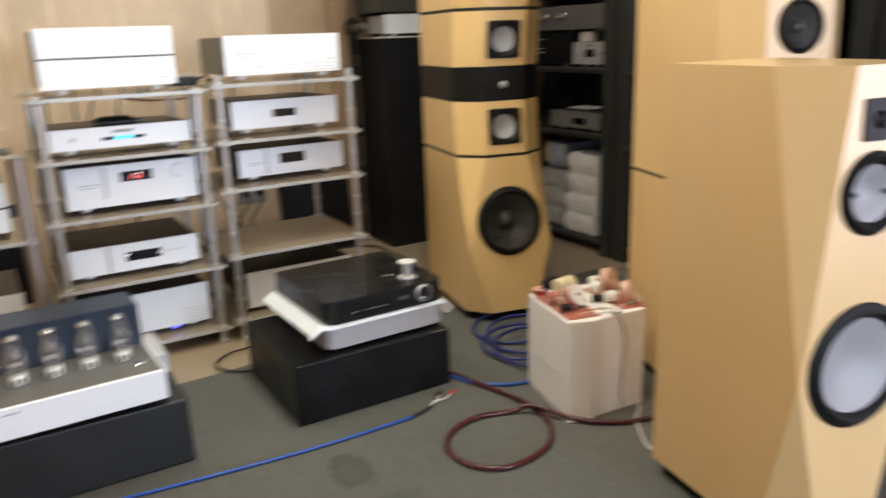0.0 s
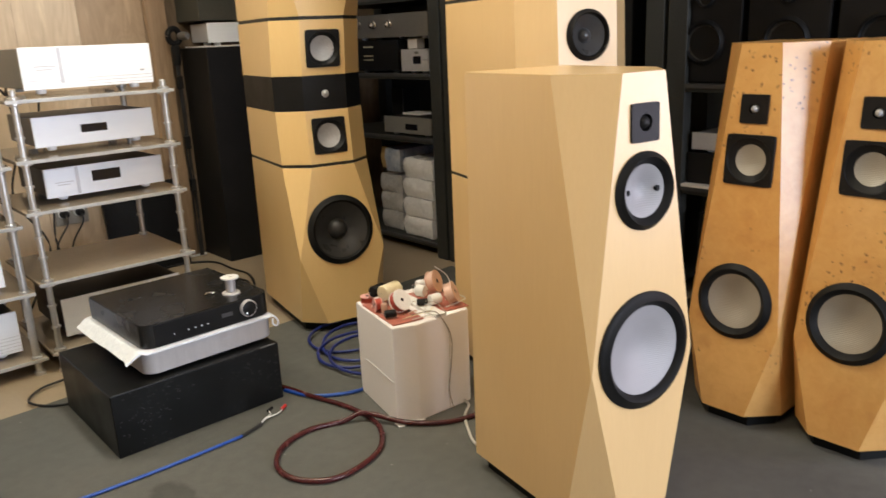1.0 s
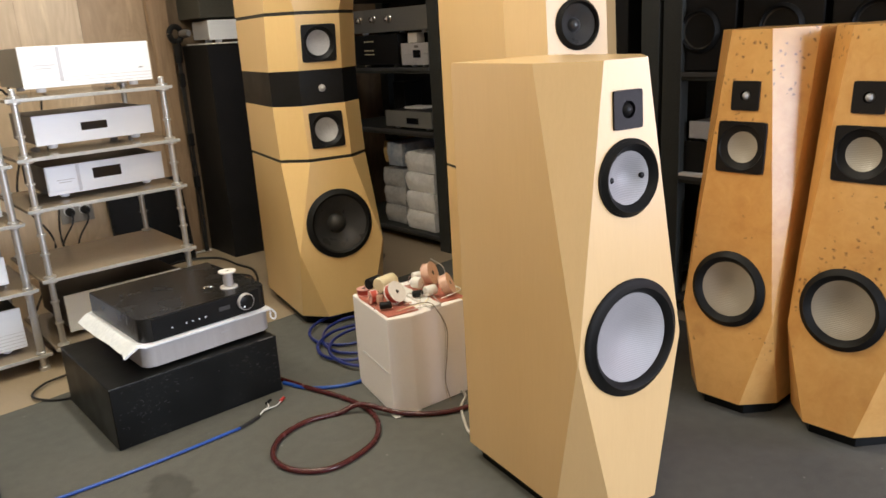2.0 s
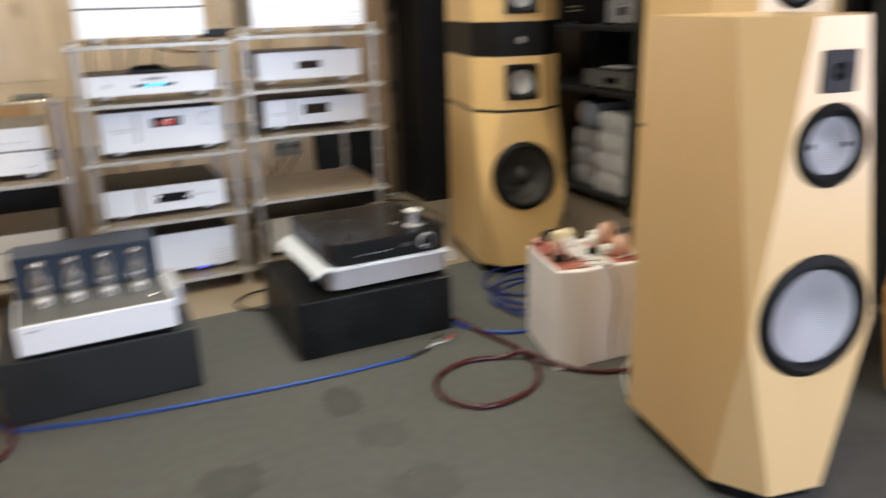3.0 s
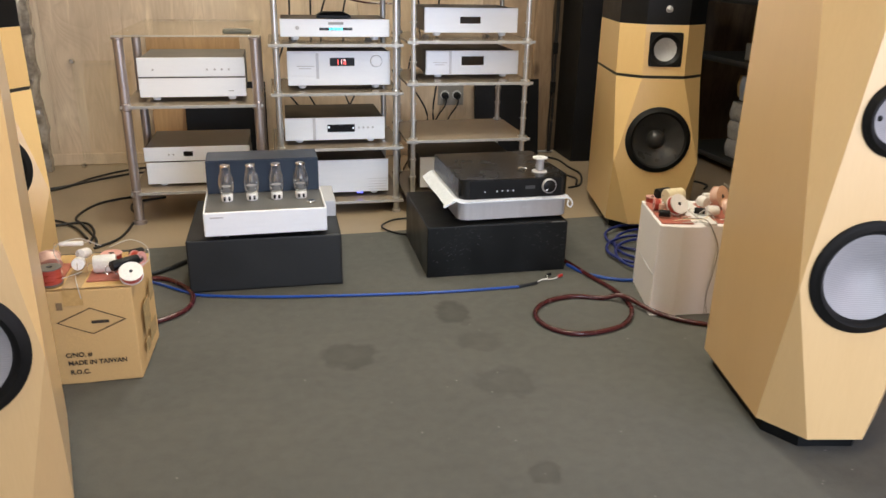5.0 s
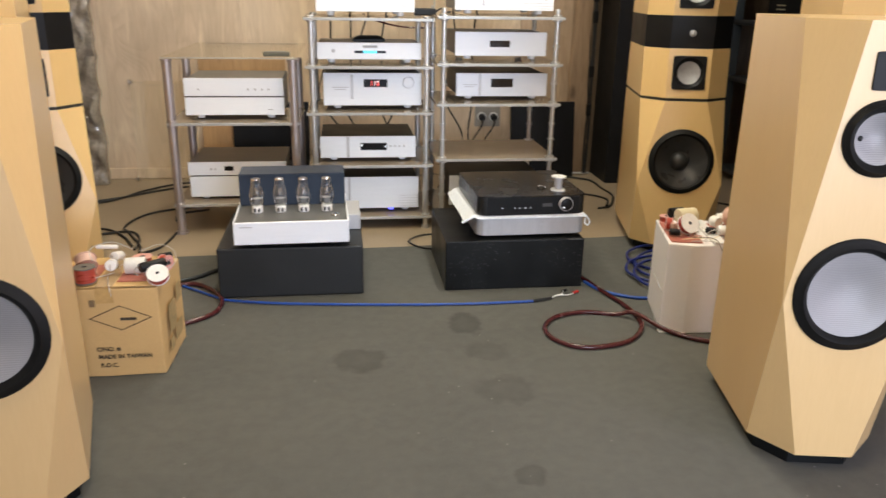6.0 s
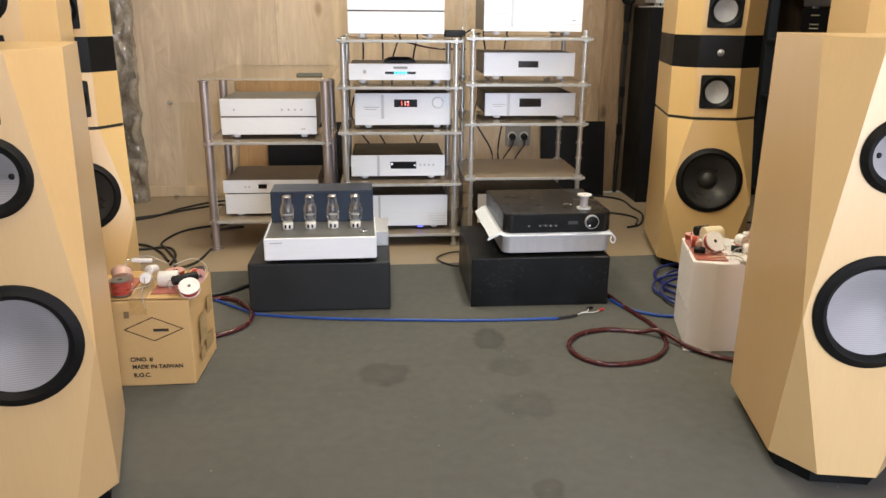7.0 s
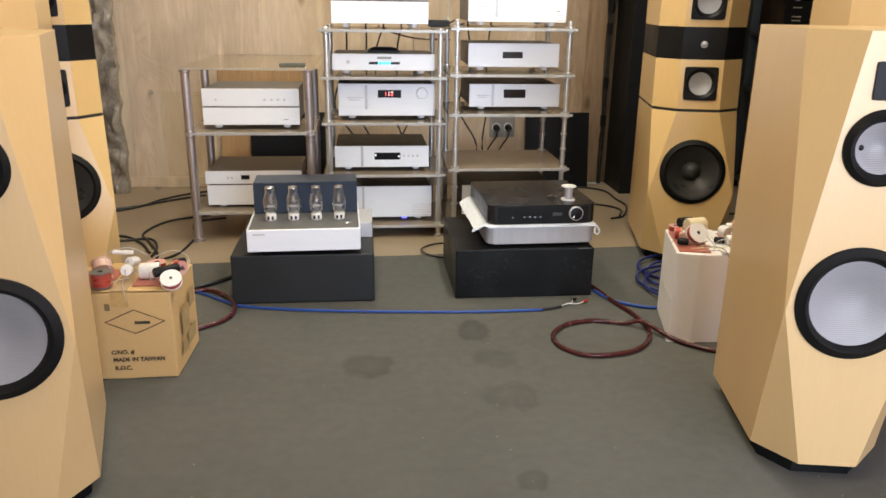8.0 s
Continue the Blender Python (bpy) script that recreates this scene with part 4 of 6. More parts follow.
for k in range(44):
    bm = bmesh.new()
    near_left = k < 34
    sx, sz = (random.gauss(-0.18, 0.035), random.gauss(0.10, 0.035)) if near_left else (random.uniform(-0.22, 0.2), random.uniform(0.02, 0.17))
    ln, an = random.uniform(0.002, 0.010), random.uniform(-0.9, 0.9)
    box(bm, -ln / 2, ln / 2, -0.0006, 0.0004, -0.0006, 0.0006, 0, 2, Matrix.Translation((sx, 0, min(0.18, max(0.01, sz)))) @ Matrix.Rotation(an, 4, "Y"))
    part("scratch", bm, GROOVE, body, "pale scratch")
gb = thing("grey_box", "pale grey box standing behind a valve amplifier", "box", pose(0.072, 2.60, 0.184))
part("box_body", cube(-0.03, 0.025, 0, 0.20, 0, 0.058, 0.003), FAINT, gb)

amp = thing("valve_amplifier", "white-fronted valve amplifier with four glass valves", "amplifier", pose(-0.338, 2.383, 0.1845, 0, 0, 1.6))
part("chassis", cube(0.004, 0.386, 0.012, 0.385, 0.018, 0.092, 0.002), CASE_GREY, amp, "dark grey chassis")
part("front_panel", cube(0, 0.390, 0, 0.011, 0.018, 0.097, 0.0025), SILVER, amp, "white front panel")
part("side_cheek", cube(-0.002, 0.003, 0.0115, 0.385, 0.018, 0.095, 0.001), SILVER, amp)
part("side_cheek", cube(0.387, 0.392, 0.0115, 0.385, 0.018, 0.095, 0.001), SILVER, amp)
bm = bmesh.new()
prof = [(0.235, 0.0925), (0.235, 0.210), (0.374, 0.210), (0.382, 0.203), (0.382, 0.0925)]
a = [bm.verts.new((0.004, y, z)) for y, z in prof]
b = [bm.verts.new((0.386, y, z)) for y, z in prof]
bm.faces.new(a), bm.faces.new(b)
for i in range(len(prof)):
    j = (i + 1) % len(prof)
    bm.faces.new((a[i], a[j], b[j], b[i]))
bmesh.ops.bevel(bm, geom=bm.edges[:], offset=0.003, segments=2, affect="EDGES")
part("transformer_cover", bm, NAVY, amp, "dark blue steel cover")
part("badge", cube(0.020, 0.062, -0.0008, 0.001, 0.079, 0.083), FAINT, amp)
feet(amp, 0.39, 0.38, 0.018, 0.06, RUBBER)
part("round_switch", turned([(0.015, 0.092), (0.015, 0.097), (0.012, 0.099), (0, 0.099)], 20, Matrix.Translation((0.347, 0.085, 0))), CHROME, amp, "", True)
for tx in (0.072, 0.154, 0.236, 0.318):
    m = Matrix.Translation((tx, 0.150, 0.0925)) @ Matrix.Diagonal((1.0, 1.0, 1.05, 1))
    v = part("valve_base", turned([(0, 0), (0.018, 0), (0.0195, 0.003), (0.0195, 0.020), (0.017, 0.024), (0, 0.024)], 24, m), WHITE_PLASTIC, amp, "white ceramic valve socket", True)
    for cx in (-0.0075, 0.0075):
        part("base_clip", cube(cx - 0.0035, cx + 0.0035, -0.0205, -0.0165, 0.004, 0.017, 0.001, 2, m), CASE_DARK, v)
    e = part("valve_bulb", turned([(0.0180, 0.0235), (0.0215, 0.029), (0.0245, 0.040), (0.0262, 0.054), (0.0262, 0.066), (0.0235, 0.080), (0.0185, 0.091), (0.0168, 0.098), (0.0176, 0.107), (0.0165, 0.114), (0.011, 0.1185), (0, 0.1195)], 28, m), TUBE_GLASS, amp, "clear glass bulb", True)
    e.visible_shadow = False
    part("plates", cube(-0.011, 0.011, -0.006, 0.006, 0.026, 0.046, 0.003, 2, m), CASE_GREY, e, "grey valve plates")
    part("mica", turned([(0.0165, 0.0475), (0.0165, 0.0483), (0, 0.0484)], 16, m), ENGRAVED, e)
    part("filament", rod([m @ Vector((-0.006, 0, 0.052)), m @ Vector((-0.003, 0, 0.084)), m @ Vector((0, 0, 0.056)), m @ Vector((0.003, 0, 0.086)), m @ Vector((0.006, 0, 0.052))], 0.0013, 6, 4), CHROME, e, "", True)
    part("getter", turned([(0.0172, 0.1125), (0.0174, 0.115), (0.0160, 0.1172)], 20, m), CHROME, e, "silvery getter", True)


def rounded_case(w, d, h, r, z0=0.0):
    """A case with round front corners."""
    pts = [(w, d), (0, d)]
    for cx, a0 in ((r, 180), (w - r, 270)):
        pts += [(cx + r * math.cos(radians(a0 + 90 * i / 8)), r + r * math.sin(radians(a0 + 90 * i / 8))) for i in range(9)]
    bm = prism(bmesh.new(), pts, z0, z0 + h)
    es = [e for e in bm.edges if abs(e.verts[0].co.z - e.verts[1].co.z) < 1e-6]
    bmesh.ops.bevel(bm, geom=es, offset=0.0025, segments=2, affect="EDGES")
    return bm


st = pose(0.512, 2.44, 0.1875, 0, 0, 1.5)
lower = thing("silver_amplifier", "silver amplifier with round corners on a black crate", "amplifier", st)
part("case", rounded_case(0.405, 0.40, 0.068, 0.03, 0.010), GREY_SILVER, lower, "", True)
for fx in (0.05, 0.355):
    for fy in (0.05, 0.34):
        part("foot", turned([(0, 0), (0.016, 0), (0.016, 0.0105), (0, 0.0105)], 16, Matrix.Translation((fx, fy, 0))), RUBBER, lower, "", True)
part("badge", cube(0.235, 0.262, -0.0008, 0.001, 0.046, 0.051), FAINT, lower)
wrap = thing("foam_sheet", "crumpled white foam sheet laid between two amplifiers", "foam sheet", st @ pose(0, 0, 0.0785))
bm = bmesh.new()
gx, gy = 28, 28
grid = []
for i in range(gx + 1):
    row = []
    for j in range(gy + 1):
        x, y = -0.044 + 0.474 * i / gx, -0.012 + 0.432 * j / gy
        z = 0.0025
        drop = max(0, -x) + max(0, x - 0.405)
        if drop > 0:
            fade = min(1, drop / 0.012)
            z += (-0.62 if x < 0 else -0.95) * drop * fade + 0.006 * fade * noise.noise((x * 8, y * 9, 1.7))
            if x < 0:
                # a pointed flap sticks out at the front corner
                z += 0.016 * fade * max(0, 1 - (y + 0.012) / 0.07)
        if y < 0:
            z -= 0.5 * (-y)
        flap = 0.45 * drop * max(0, 1 - (y + 0.012) / 0.06) if x < 0 else 0
        row.append(bm.verts.new((x + (0.15 * drop if x < 0 else -0.3 * drop) - flap, y - 0.5 * flap, z)))
    grid.append(row)
for i in range(gx):
    for j in range(gy):
        bm.faces.new((grid[i][j], grid[i + 1][j], grid[i + 1][j + 1], grid[i][j + 1]))
bmesh.ops.recalc_face_normals(bm, faces=bm.faces)
ex = bmesh.ops.extrude_face_region(bm, geom=bm.faces[:])
bmesh.ops.translate(bm, vec=(-0.004, 0, 0.004), verts=[v for v in ex["geom"] if isinstance(v, bmesh.types.BMVert)])
part("sheet", bm, FOAM, wrap, "", True)
part("tag_loop", rod([(0.398, 0.004, 0.0), (0.408, -0.012, -0.004), (0.416, -0.018, -0.02), (0.411, -0.016, -0.034), (0.401, -0.012, -0.026), (0.404, -0.008, -0.010)], 0.003, 8, 6), FOAM, wrap, "", True)
upper = thing("black_amplifier", "black amplifier with a round silver-rimmed knob", "amplifier", st @ pose(0.002, -0.002, 0.0855))
part("case", rounded_case(0.402, 0.40, 0.070, 0.03, 0.0), GLOSS_BLACK, upper, "", True)
part("face_plate", cube(0.034, 0.372, -0.0015, 0.004, 0.004, 0.066, 0.001), BLACK_SATIN, upper, "glossy black front")
kb = part("knob", turned([(0.026, 0), (0.026, 0.010), (0.0245, 0.012), (0.022, 0.012)], 36, Matrix.Translation((0.324, -0.001, 0.039)) @ OUT), GREY_SILVER, upper, "silver knob rim", True)
part("knob_face", turned([(0.0225, 0.008), (0.0225, 0.0125), (0.02, 0.014), (0, 0.014)], 36, Matrix.Translation((0.324, -0.001, 0.039)) @ OUT), BLACK_SATIN, kb, "", True)
part("knob_mark", turned([(0.003, 0.0138), (0.003, 0.0148), (0, 0.0148)], 10, Matrix.Translation((0.314, -0.001, 0.027)) @ OUT), LED_WHITE, kb)
for x in (0.090, 0.133, 0.153, 0.173, 0.193):
    part("lamp", turned([(0.0016, -0.0005), (0.0016, 0.002), (0, 0.0022)], 10, Matrix.Translation((x, -0.0012, 0.026 + 0.001 * (x > 0.1)) ) @ OUT), LED_WHITE, upper)
part("badge", cube(0.238, 0.273, -0.0026, -0.001, 0.030, 0.042), GROOVE, upper)
for k in range(10):
    part("vent_slot", cube(0.008, 0.0105, 0.05 + k * 0.014, 0.060 + k * 0.014, 0.0702, 0.0712), SHADE_BLACK, upper)
sp = thing("solder_spool", "white spool with some silver wire still wound on", "wire spool", st @ pose(0.318, 0.075, 0.1556))
part("flange", turned([(0, 0), (0.027, 0), (0.027, 0.004), (0.010, 0.005), (0, 0.005)], 28), WHITE_PLASTIC, sp, "", True)
part("wire", turned([(0.0105, 0.005), (0.0150, 0.008), (0.0150, 0.045), (0.0105, 0.048)], 24), GREY_SILVER, sp, "silver wire", True)
part("flange", turned([(0, 0.048), (0.010, 0.048), (0.027, 0.049), (0.027, 0.053), (0.008, 0.053), (0.008, 0.046), (0, 0.046)], 28), WHITE_PLASTIC, sp, "", True)
bit = thing("wire_offcut", "small bright twist of offcut wire on black metal", "wire offcut", st @ pose(0.265, 0.110, 0.1560))
part("twist", rod([(-0.016, 0, 0.003), (-0.006, 0.006, 0.006), (0.002, -0.005, 0.008), (0.008, 0.004, 0.004), (0.016, -0.003, 0.003)], 0.003, 8, 6), CHROME, bit, "", True)

# ---- boxes of crossover parts ----
CARD = pose(-0.612, 1.856, 0.001, 0, 0, 0.5)
cart = thing("cardboard_box", "worn brown cardboard carton with black stencilled print", "cardboard box", CARD)
bm = bmesh.new()
box(bm, -0.140, 0.140, 0.0, 0.245, 0.0, 0.262, 0.004)
bmesh.ops.subdivide_edges(bm, edges=[e for e in bm.edges if e.calc_length() > 0.1], cuts=5, use_grid_fill=True)
for v in bm.verts:
    v.co += 0.0022 * noise.noise_vector(v.co * 9)
    if v.co.x > 0.1:
        v.co.x += 0.02 * (v.co.y / 0.245) * 0.6
part("carton_body", bm, CARDBOARD, cart)
part("top_flap", cube(-0.142, -0.004, 0.001, 0.243, 0.2655, 0.2685, 0.001), CARDBOARD, cart)
part("top_flap", cube(0.003, 0.142, 0.001, 0.243, 0.2655, 0.2685, 0.001), CARDBOARD, cart)
part("packing_tape", cube(-0.022, 0.024, -0.0006, 0.244, 0.2687, 0.2692), surface("yellowed_tape", (0.42, 0.30, 0.16), (0.50, 0.37, 0.21), 8, 0.25, 0, 100, 0.05), cart, "shiny brown packing tape")
part("packing_tape", cube(-0.022, 0.024, -0.0040, -0.0032, 0.222, 0.266), surface("tape_end", (0.52, 0.335, 0.128), (0.60, 0.405, 0.168), 8, 0.25, 0, 100, 0.05), cart)
words("print_line", "C/NO. #", 0.0172, Matrix.Translation((-0.037, -0.0036, 0.079)) @ OUT, CARD_PRINT, cart, 0.0004)
words("print_line", "MADE IN TAIWAN", 0.0172, Matrix.Translation((-0.034, -0.0036, 0.056)) @ OUT, CARD_PRINT, cart, 0.0004)
words("print_line", "R.O.C.", 0.0172, Matrix.Translation((-0.032, -0.0036, 0.030)) @ OUT, CARD_PRINT, cart, 0.0004)
dm = bmesh.new()
cx, cz, hx, hz, wd = 0.037, 0.177, 0.083, 0.037, 0.0032
o4 = [(hx, 0), (0, hz), (-hx, 0), (0, -hz)]
ring = [[dm.verts.new((cx + x * k, -0.0036, cz + z * k)) for x, z in o4] for k in (1.0, 0.935)]
for i in range(4):
    dm.faces.new((ring[0][i], ring[0][(i + 1) % 4], ring[1][(i + 1) % 4], ring[1][i]))
part("diamond_mark", dm, CARD_PRINT, cart)
part("print_bar", cube(0.036, 0.078, -0.0040, -0.0034, 0.170, 0.178), CARD_PRINT, cart)
part("print_bar", cube(-0.040, -0.026, -0.0040, -0.0034, 0.212, 0.232), surface("faded_print", (0.17, 0.11, 0.055), (0.24, 0.16, 0.08), 60, 0.8, 0, 200, 0.0), cart)
for y0, y1, z0, z1 in ((0.06, 0.13, 0.10, 0.185), (0.15, 0.20, 0.16, 0.21), (0.05, 0.09, 0.05, 0.085), (0.11, 0.19, 0.055, 0.10)):
    part("side_print", cube(0.1475, 0.1482, y0, y1, z0, z1, 0, 2, Matrix.Rotation(-0.045, 4, "Z") @ Matrix.Translation((0.002, 0.0, 0))), surface("faded_green_print", (0.24, 0.18, 0.075), (0.48, 0.33, 0.14), 45, 0.8, 0, 200, 0.0), cart)

WB = pose(1.05, 1.975, 0.001)
wbox = thing("white_box", "off-white faceted cardboard box holding crossover parts", "box", WB)
out = [(-0.004, 0.029), (0.062, 0.002), (0.252, -0.010), (0.315, 0.250), (0.060, 0.290)]
bm = prism(bmesh.new(), out, 0.0, 0.298)
bmesh.ops.bevel(bm, geom=bm.edges[:], offset=0.002, segments=2, affect="EDGES")
part("box_body", bm, WHITE_CARD, wbox)
part("bottom_flap", prism(bmesh.new(), [(-0.008, 0.040), (-0.012, 0.012), (0.072, -0.004), (0.066, 0.004)], 0.001, 0.003), WHITE_CARD, wbox)
part("crease", cube(-0.001, 0.001, 0, 0.2, 0.1, 0.101, 0, 2, Matrix.Translation((-0.004, 0.040, 0.03)) @ Matrix.Rotation(radians(-13.8), 4, "Z")), FAINT, wbox)


def coil(parent_m, label, R, h, material, flange=None, tilt=(0, 0, 0), loc=(0, 0, 0), hole=0.35):
    """An air-core coil on a bobbin."""
    t = thing("inductor_coil", label, "coil", parent_m @ pose(*loc, *tilt), "crossover coils")
    part("winding", turned([(R * hole, 0.003), (R * 0.92, 0.003), (R * 0.92, h - 0.003), (R * hole, h - 0.003)], 36), material, t, "", True)
    fm = flange or WHITE_PLASTIC
    part("flange", turned([(R * hole * 0.8, 0), (R, 0), (R, 0.0028), (R * hole * 0.8, 0.0028), (R * hole * 0.8, 0)], 36), fm, t, "", True)
    part("flange", turned([(R * hole * 0.8, h - 0.0028), (R, h - 0.0028), (R, h), (R * hole * 0.8, h), (R * hole * 0.8, h - 0.0028)], 36), fm, t, "", True)
    part("core_tube", turned([(R * hole * 0.8, 0.0), (R * hole * 0.8, h)], 24), CASE_GREY, t, "", True)
    return t


def capacitor(parent_m, label, R, h, material, loc, rz, tilt=90):
    t = thing("capacitor", label, "capacitor", parent_m @ pose(*loc, tilt, 0, rz), "crossover capacitors")
    part("can", turned([(0, 0), (R * 0.9, 0), (R, 0.003), (R, h - 0.003), (R * 0.9, h), (0, h)], 28), material, t, "", True)
    part("lead", rod([(0, 0, 0.0), (0, 0.004, -0.012), (0, -0.5 * R, -0.016), (0, -R, -0.016)], 0.0009, 6, 4), CHROME, t, "", True)
    part("lead", rod([(0, 0, h), (0, 0.004, h + 0.012), (0, -0.5 * R, h + 0.016), (0, -R, h + 0.016)], 0.0009, 6, 4), CHROME, t, "", True)
    return t


def board(parent_m, label, x0, x1, y0, y1, z, rz=0.0):
    t = thing("circuit_board", label, "circuit board", parent_m @ pose((x0 + x1) / 2, (y0 + y1) / 2, z, 0, 0, rz), "crossover boards")
    w, d = (x1 - x0) / 2, (y1 - y0) / 2
    part("board", cube(-w, w, -d, d, 0, 0.003, 0.0006), RED_BOARD, t)
    random.seed(int(1000 * (x0 + 3)))
    for k in range(10):
        x, y, ln, an = random.uniform(-w * 0.8, w * 0.8), random.uniform(-d * 0.8, d * 0.8), random.uniform(0.012, 0.03), random.uniform(0, 3.1)
        part("resistor", rod([(x, y, 0.0035), (x, y, 0.007), (x + ln * math.cos(an), y + ln * math.sin(an), 0.0075), (x + ln * math.cos(an), y + ln * math.sin(an), 0.0035)], 0.0018, 6, 3), random.choice([CREAM, CASE_GREY, CHROME, PINK_COIL, WHITE_PLASTIC]), t, "", True)
    for k in range(5):
        x, y = random.uniform(-w * 0.8, w * 0.8), random.uniform(-d * 0.8, d * 0.8)
        part("solder_pad", turned([(0.004, 0.003), (0.003, 0.006), (0, 0.007)], 10, Matrix.Translation((x, y, 0))), CHROME, t, "", True)
    return t


ct = 0.2695
board(CARD, "red crossover board on a cardboard carton", -0.125, -0.030, 0.05, 0.17, ct)
board(CARD, "red crossover board on a cardboard carton", 0.030, 0.128, 0.03, 0.16, ct)
cz = ct + 0.0035
coil(CARD, "red copper coil standing upright with a dark top", 0.028, 0.044, COPPER, CASE_GREY, (0, 0, 0), (-0.050, 0.030, cz))
coil(CARD, "pinkish coil with clear flanges, standing on edge", 0.030, 0.03, PINK_COIL, PINK_COIL, (-55, 0, 20), (-0.066, 0.100, cz + 0.020))
coil(CARD, "red coil with white flanges lying flat", 0.027, 0.030, COPPER, PINK_PLASTIC, (0, 0, 0), (0.075, 0.140, cz + 0.002))
coil(CARD, "red coil with a white disc flange, tipped on edge", 0.029, 0.022, COPPER, WHITE_PLASTIC, (34, 0, 8), (0.140, 0.026, cz + 0.008), 0.2)
coil(CARD, "small red coil standing on edge", 0.022, 0.024, COPPER, PINK_PLASTIC, (90, 0, 60), (0.134, 0.110, cz + 0.024))
capacitor(CARD, "black film capacitor lying across a coil", 0.0135, 0.072, BLACK_SATIN, (0.150, 0.078, cz + 0.034), -52)
capacitor(CARD, "black film capacitor at the carton's edge", 0.013, 0.035, BLACK_SATIN, (0.150, 0.165, cz + 0.022), -60)
capacitor(CARD, "fat white film capacitor lying on a board", 0.023, 0.055, WHITE_PLASTIC, (0.094, 0.094, cz + 0.022), -84)
capacitor(CARD, "small white film capacitor lying askew", 0.016, 0.040, WHITE_PLASTIC, (0.000, 0.112, cz + 0.020), 8, 76)
capacitor(CARD, "small white film capacitor lying askew", 0.014, 0.042, WHITE_PLASTIC, (0.008, 0.175, cz + 0.024), -12, 76)
capacitor(CARD, "slim white resistor propped on wires", 0.0065, 0.058, WHITE_PLASTIC, (-0.058, 0.180, cz + 0.050), 88)
for pts in ([(-0.03, 0.06, cz + 0.03), (-0.045, 0.08, cz + 0.075), (0.0, 0.13, cz + 0.08), (0.05, 0.15, cz + 0.05)],
            [(0.07, 0.15, cz + 0.045), (0.12, 0.17, cz + 0.056), (0.165, 0.14, cz + 0.044), (0.172, 0.08, cz + 0.024), (0.13, 0.05, cz + 0.02)],
            [(0.0, 0.06, cz + 0.004), (0.012, 0.01, cz + 0.010), (0.020, -0.010, cz - 0.012), (0.022, -0.009, cz - 0.030)],
            [(-0.06, 0.02, cz + 0.006), (-0.02, 0.03, cz + 0.012), (0.01, 0.08, cz + 0.006)]):
    w = thing("hookup_wire", "loose pale hook-up wire among crossover parts", "wire", CARD, "loose wires")
    part("strand", rod(pts, 0.0011, 6, 8), GREY_CABLE, w, "", True)

WT = WB @ pose(0, 0, 0.2985)
board(WT, "red crossover board on the white box", 0.030, 0.128, 0.028, 0.240, 0.0005, -12)
board(WT, "red crossover board on the white box", 0.178, 0.288, 0.010, 0.215, 0.0005, -12)
coil(WT, "white bobbin coil tipped towards the front", 0.033, 0.024, COPPER, WHITE_PLASTIC, (58, 0, 14), (0.087, 0.118, 0.032), 0.22)
coil(WT, "red coil standing on edge", 0.020, 0.022, COPPER, PINK_PLASTIC, (90, 0, 70), (0.040, 0.168, 0.024))
coil(WT, "red coil lying flat at the back", 0.022, 0.020, COPPER, PINK_PLASTIC, (0, 0, 0), (0.078, 0.252, 0.004))
coil(WT, "wide pinkish coil leaning back", 0.036, 0.026, PINK_COIL, PINK_COIL, (72, 0, 28), (0.262, 0.170, 0.038), 0.25)
coil(WT, "wide pinkish coil leaning back", 0.033, 0.026, PINK_COIL, PINK_COIL, (66, 0, 40), (0.232, 0.056, 0.034), 0.25)
capacitor(WT, "fat cream film capacitor", 0.0245, 0.066, CREAM, (0.089, 0.188, 0.042), 100)
capacitor(WT, "black film capacitor behind a cream one", 0.017, 0.050, BLACK_SATIN, (0.078, 0.226, 0.042), 100)
capacitor(WT, "small black film capacitor", 0.011, 0.034, BLACK_SATIN, (0.024, 0.098, 0.018), 62)
capacitor(WT, "small black film capacitor", 0.010, 0.032, BLACK_SATIN, (0.148, 0.100, 0.020), 58)
capacitor(WT, "small white film capacitor", 0.018, 0.030, WHITE_PLASTIC, (0.196, 0.156, 0.034), 18)
capacitor(WT, "small white film capacitor", 0.016, 0.036, WHITE_PLASTIC, (0.176, 0.073, 0.026), 82)
capacitor(WT, "small white film capacitor", 0.014, 0.026, WHITE_PLASTIC, (0.236, 0.205, 0.030), 75)
capacitor(WT, "small brown capacitor standing on end", 0.010, 0.026, PINK_COIL, (0.056, 0.140, 0.006), 0, 0)
dv = thing("white_strip", "white board strip between two circuit boards", "strip", WT @ pose(0, 0, 0.0005))
part("strip", prism(bmesh.new(), [(0.132, -0.001), (0.170, -0.004), (0.206, 0.245), (0.172, 0.250)], 0.0, 0.008), WHITE_PLASTIC, dv)
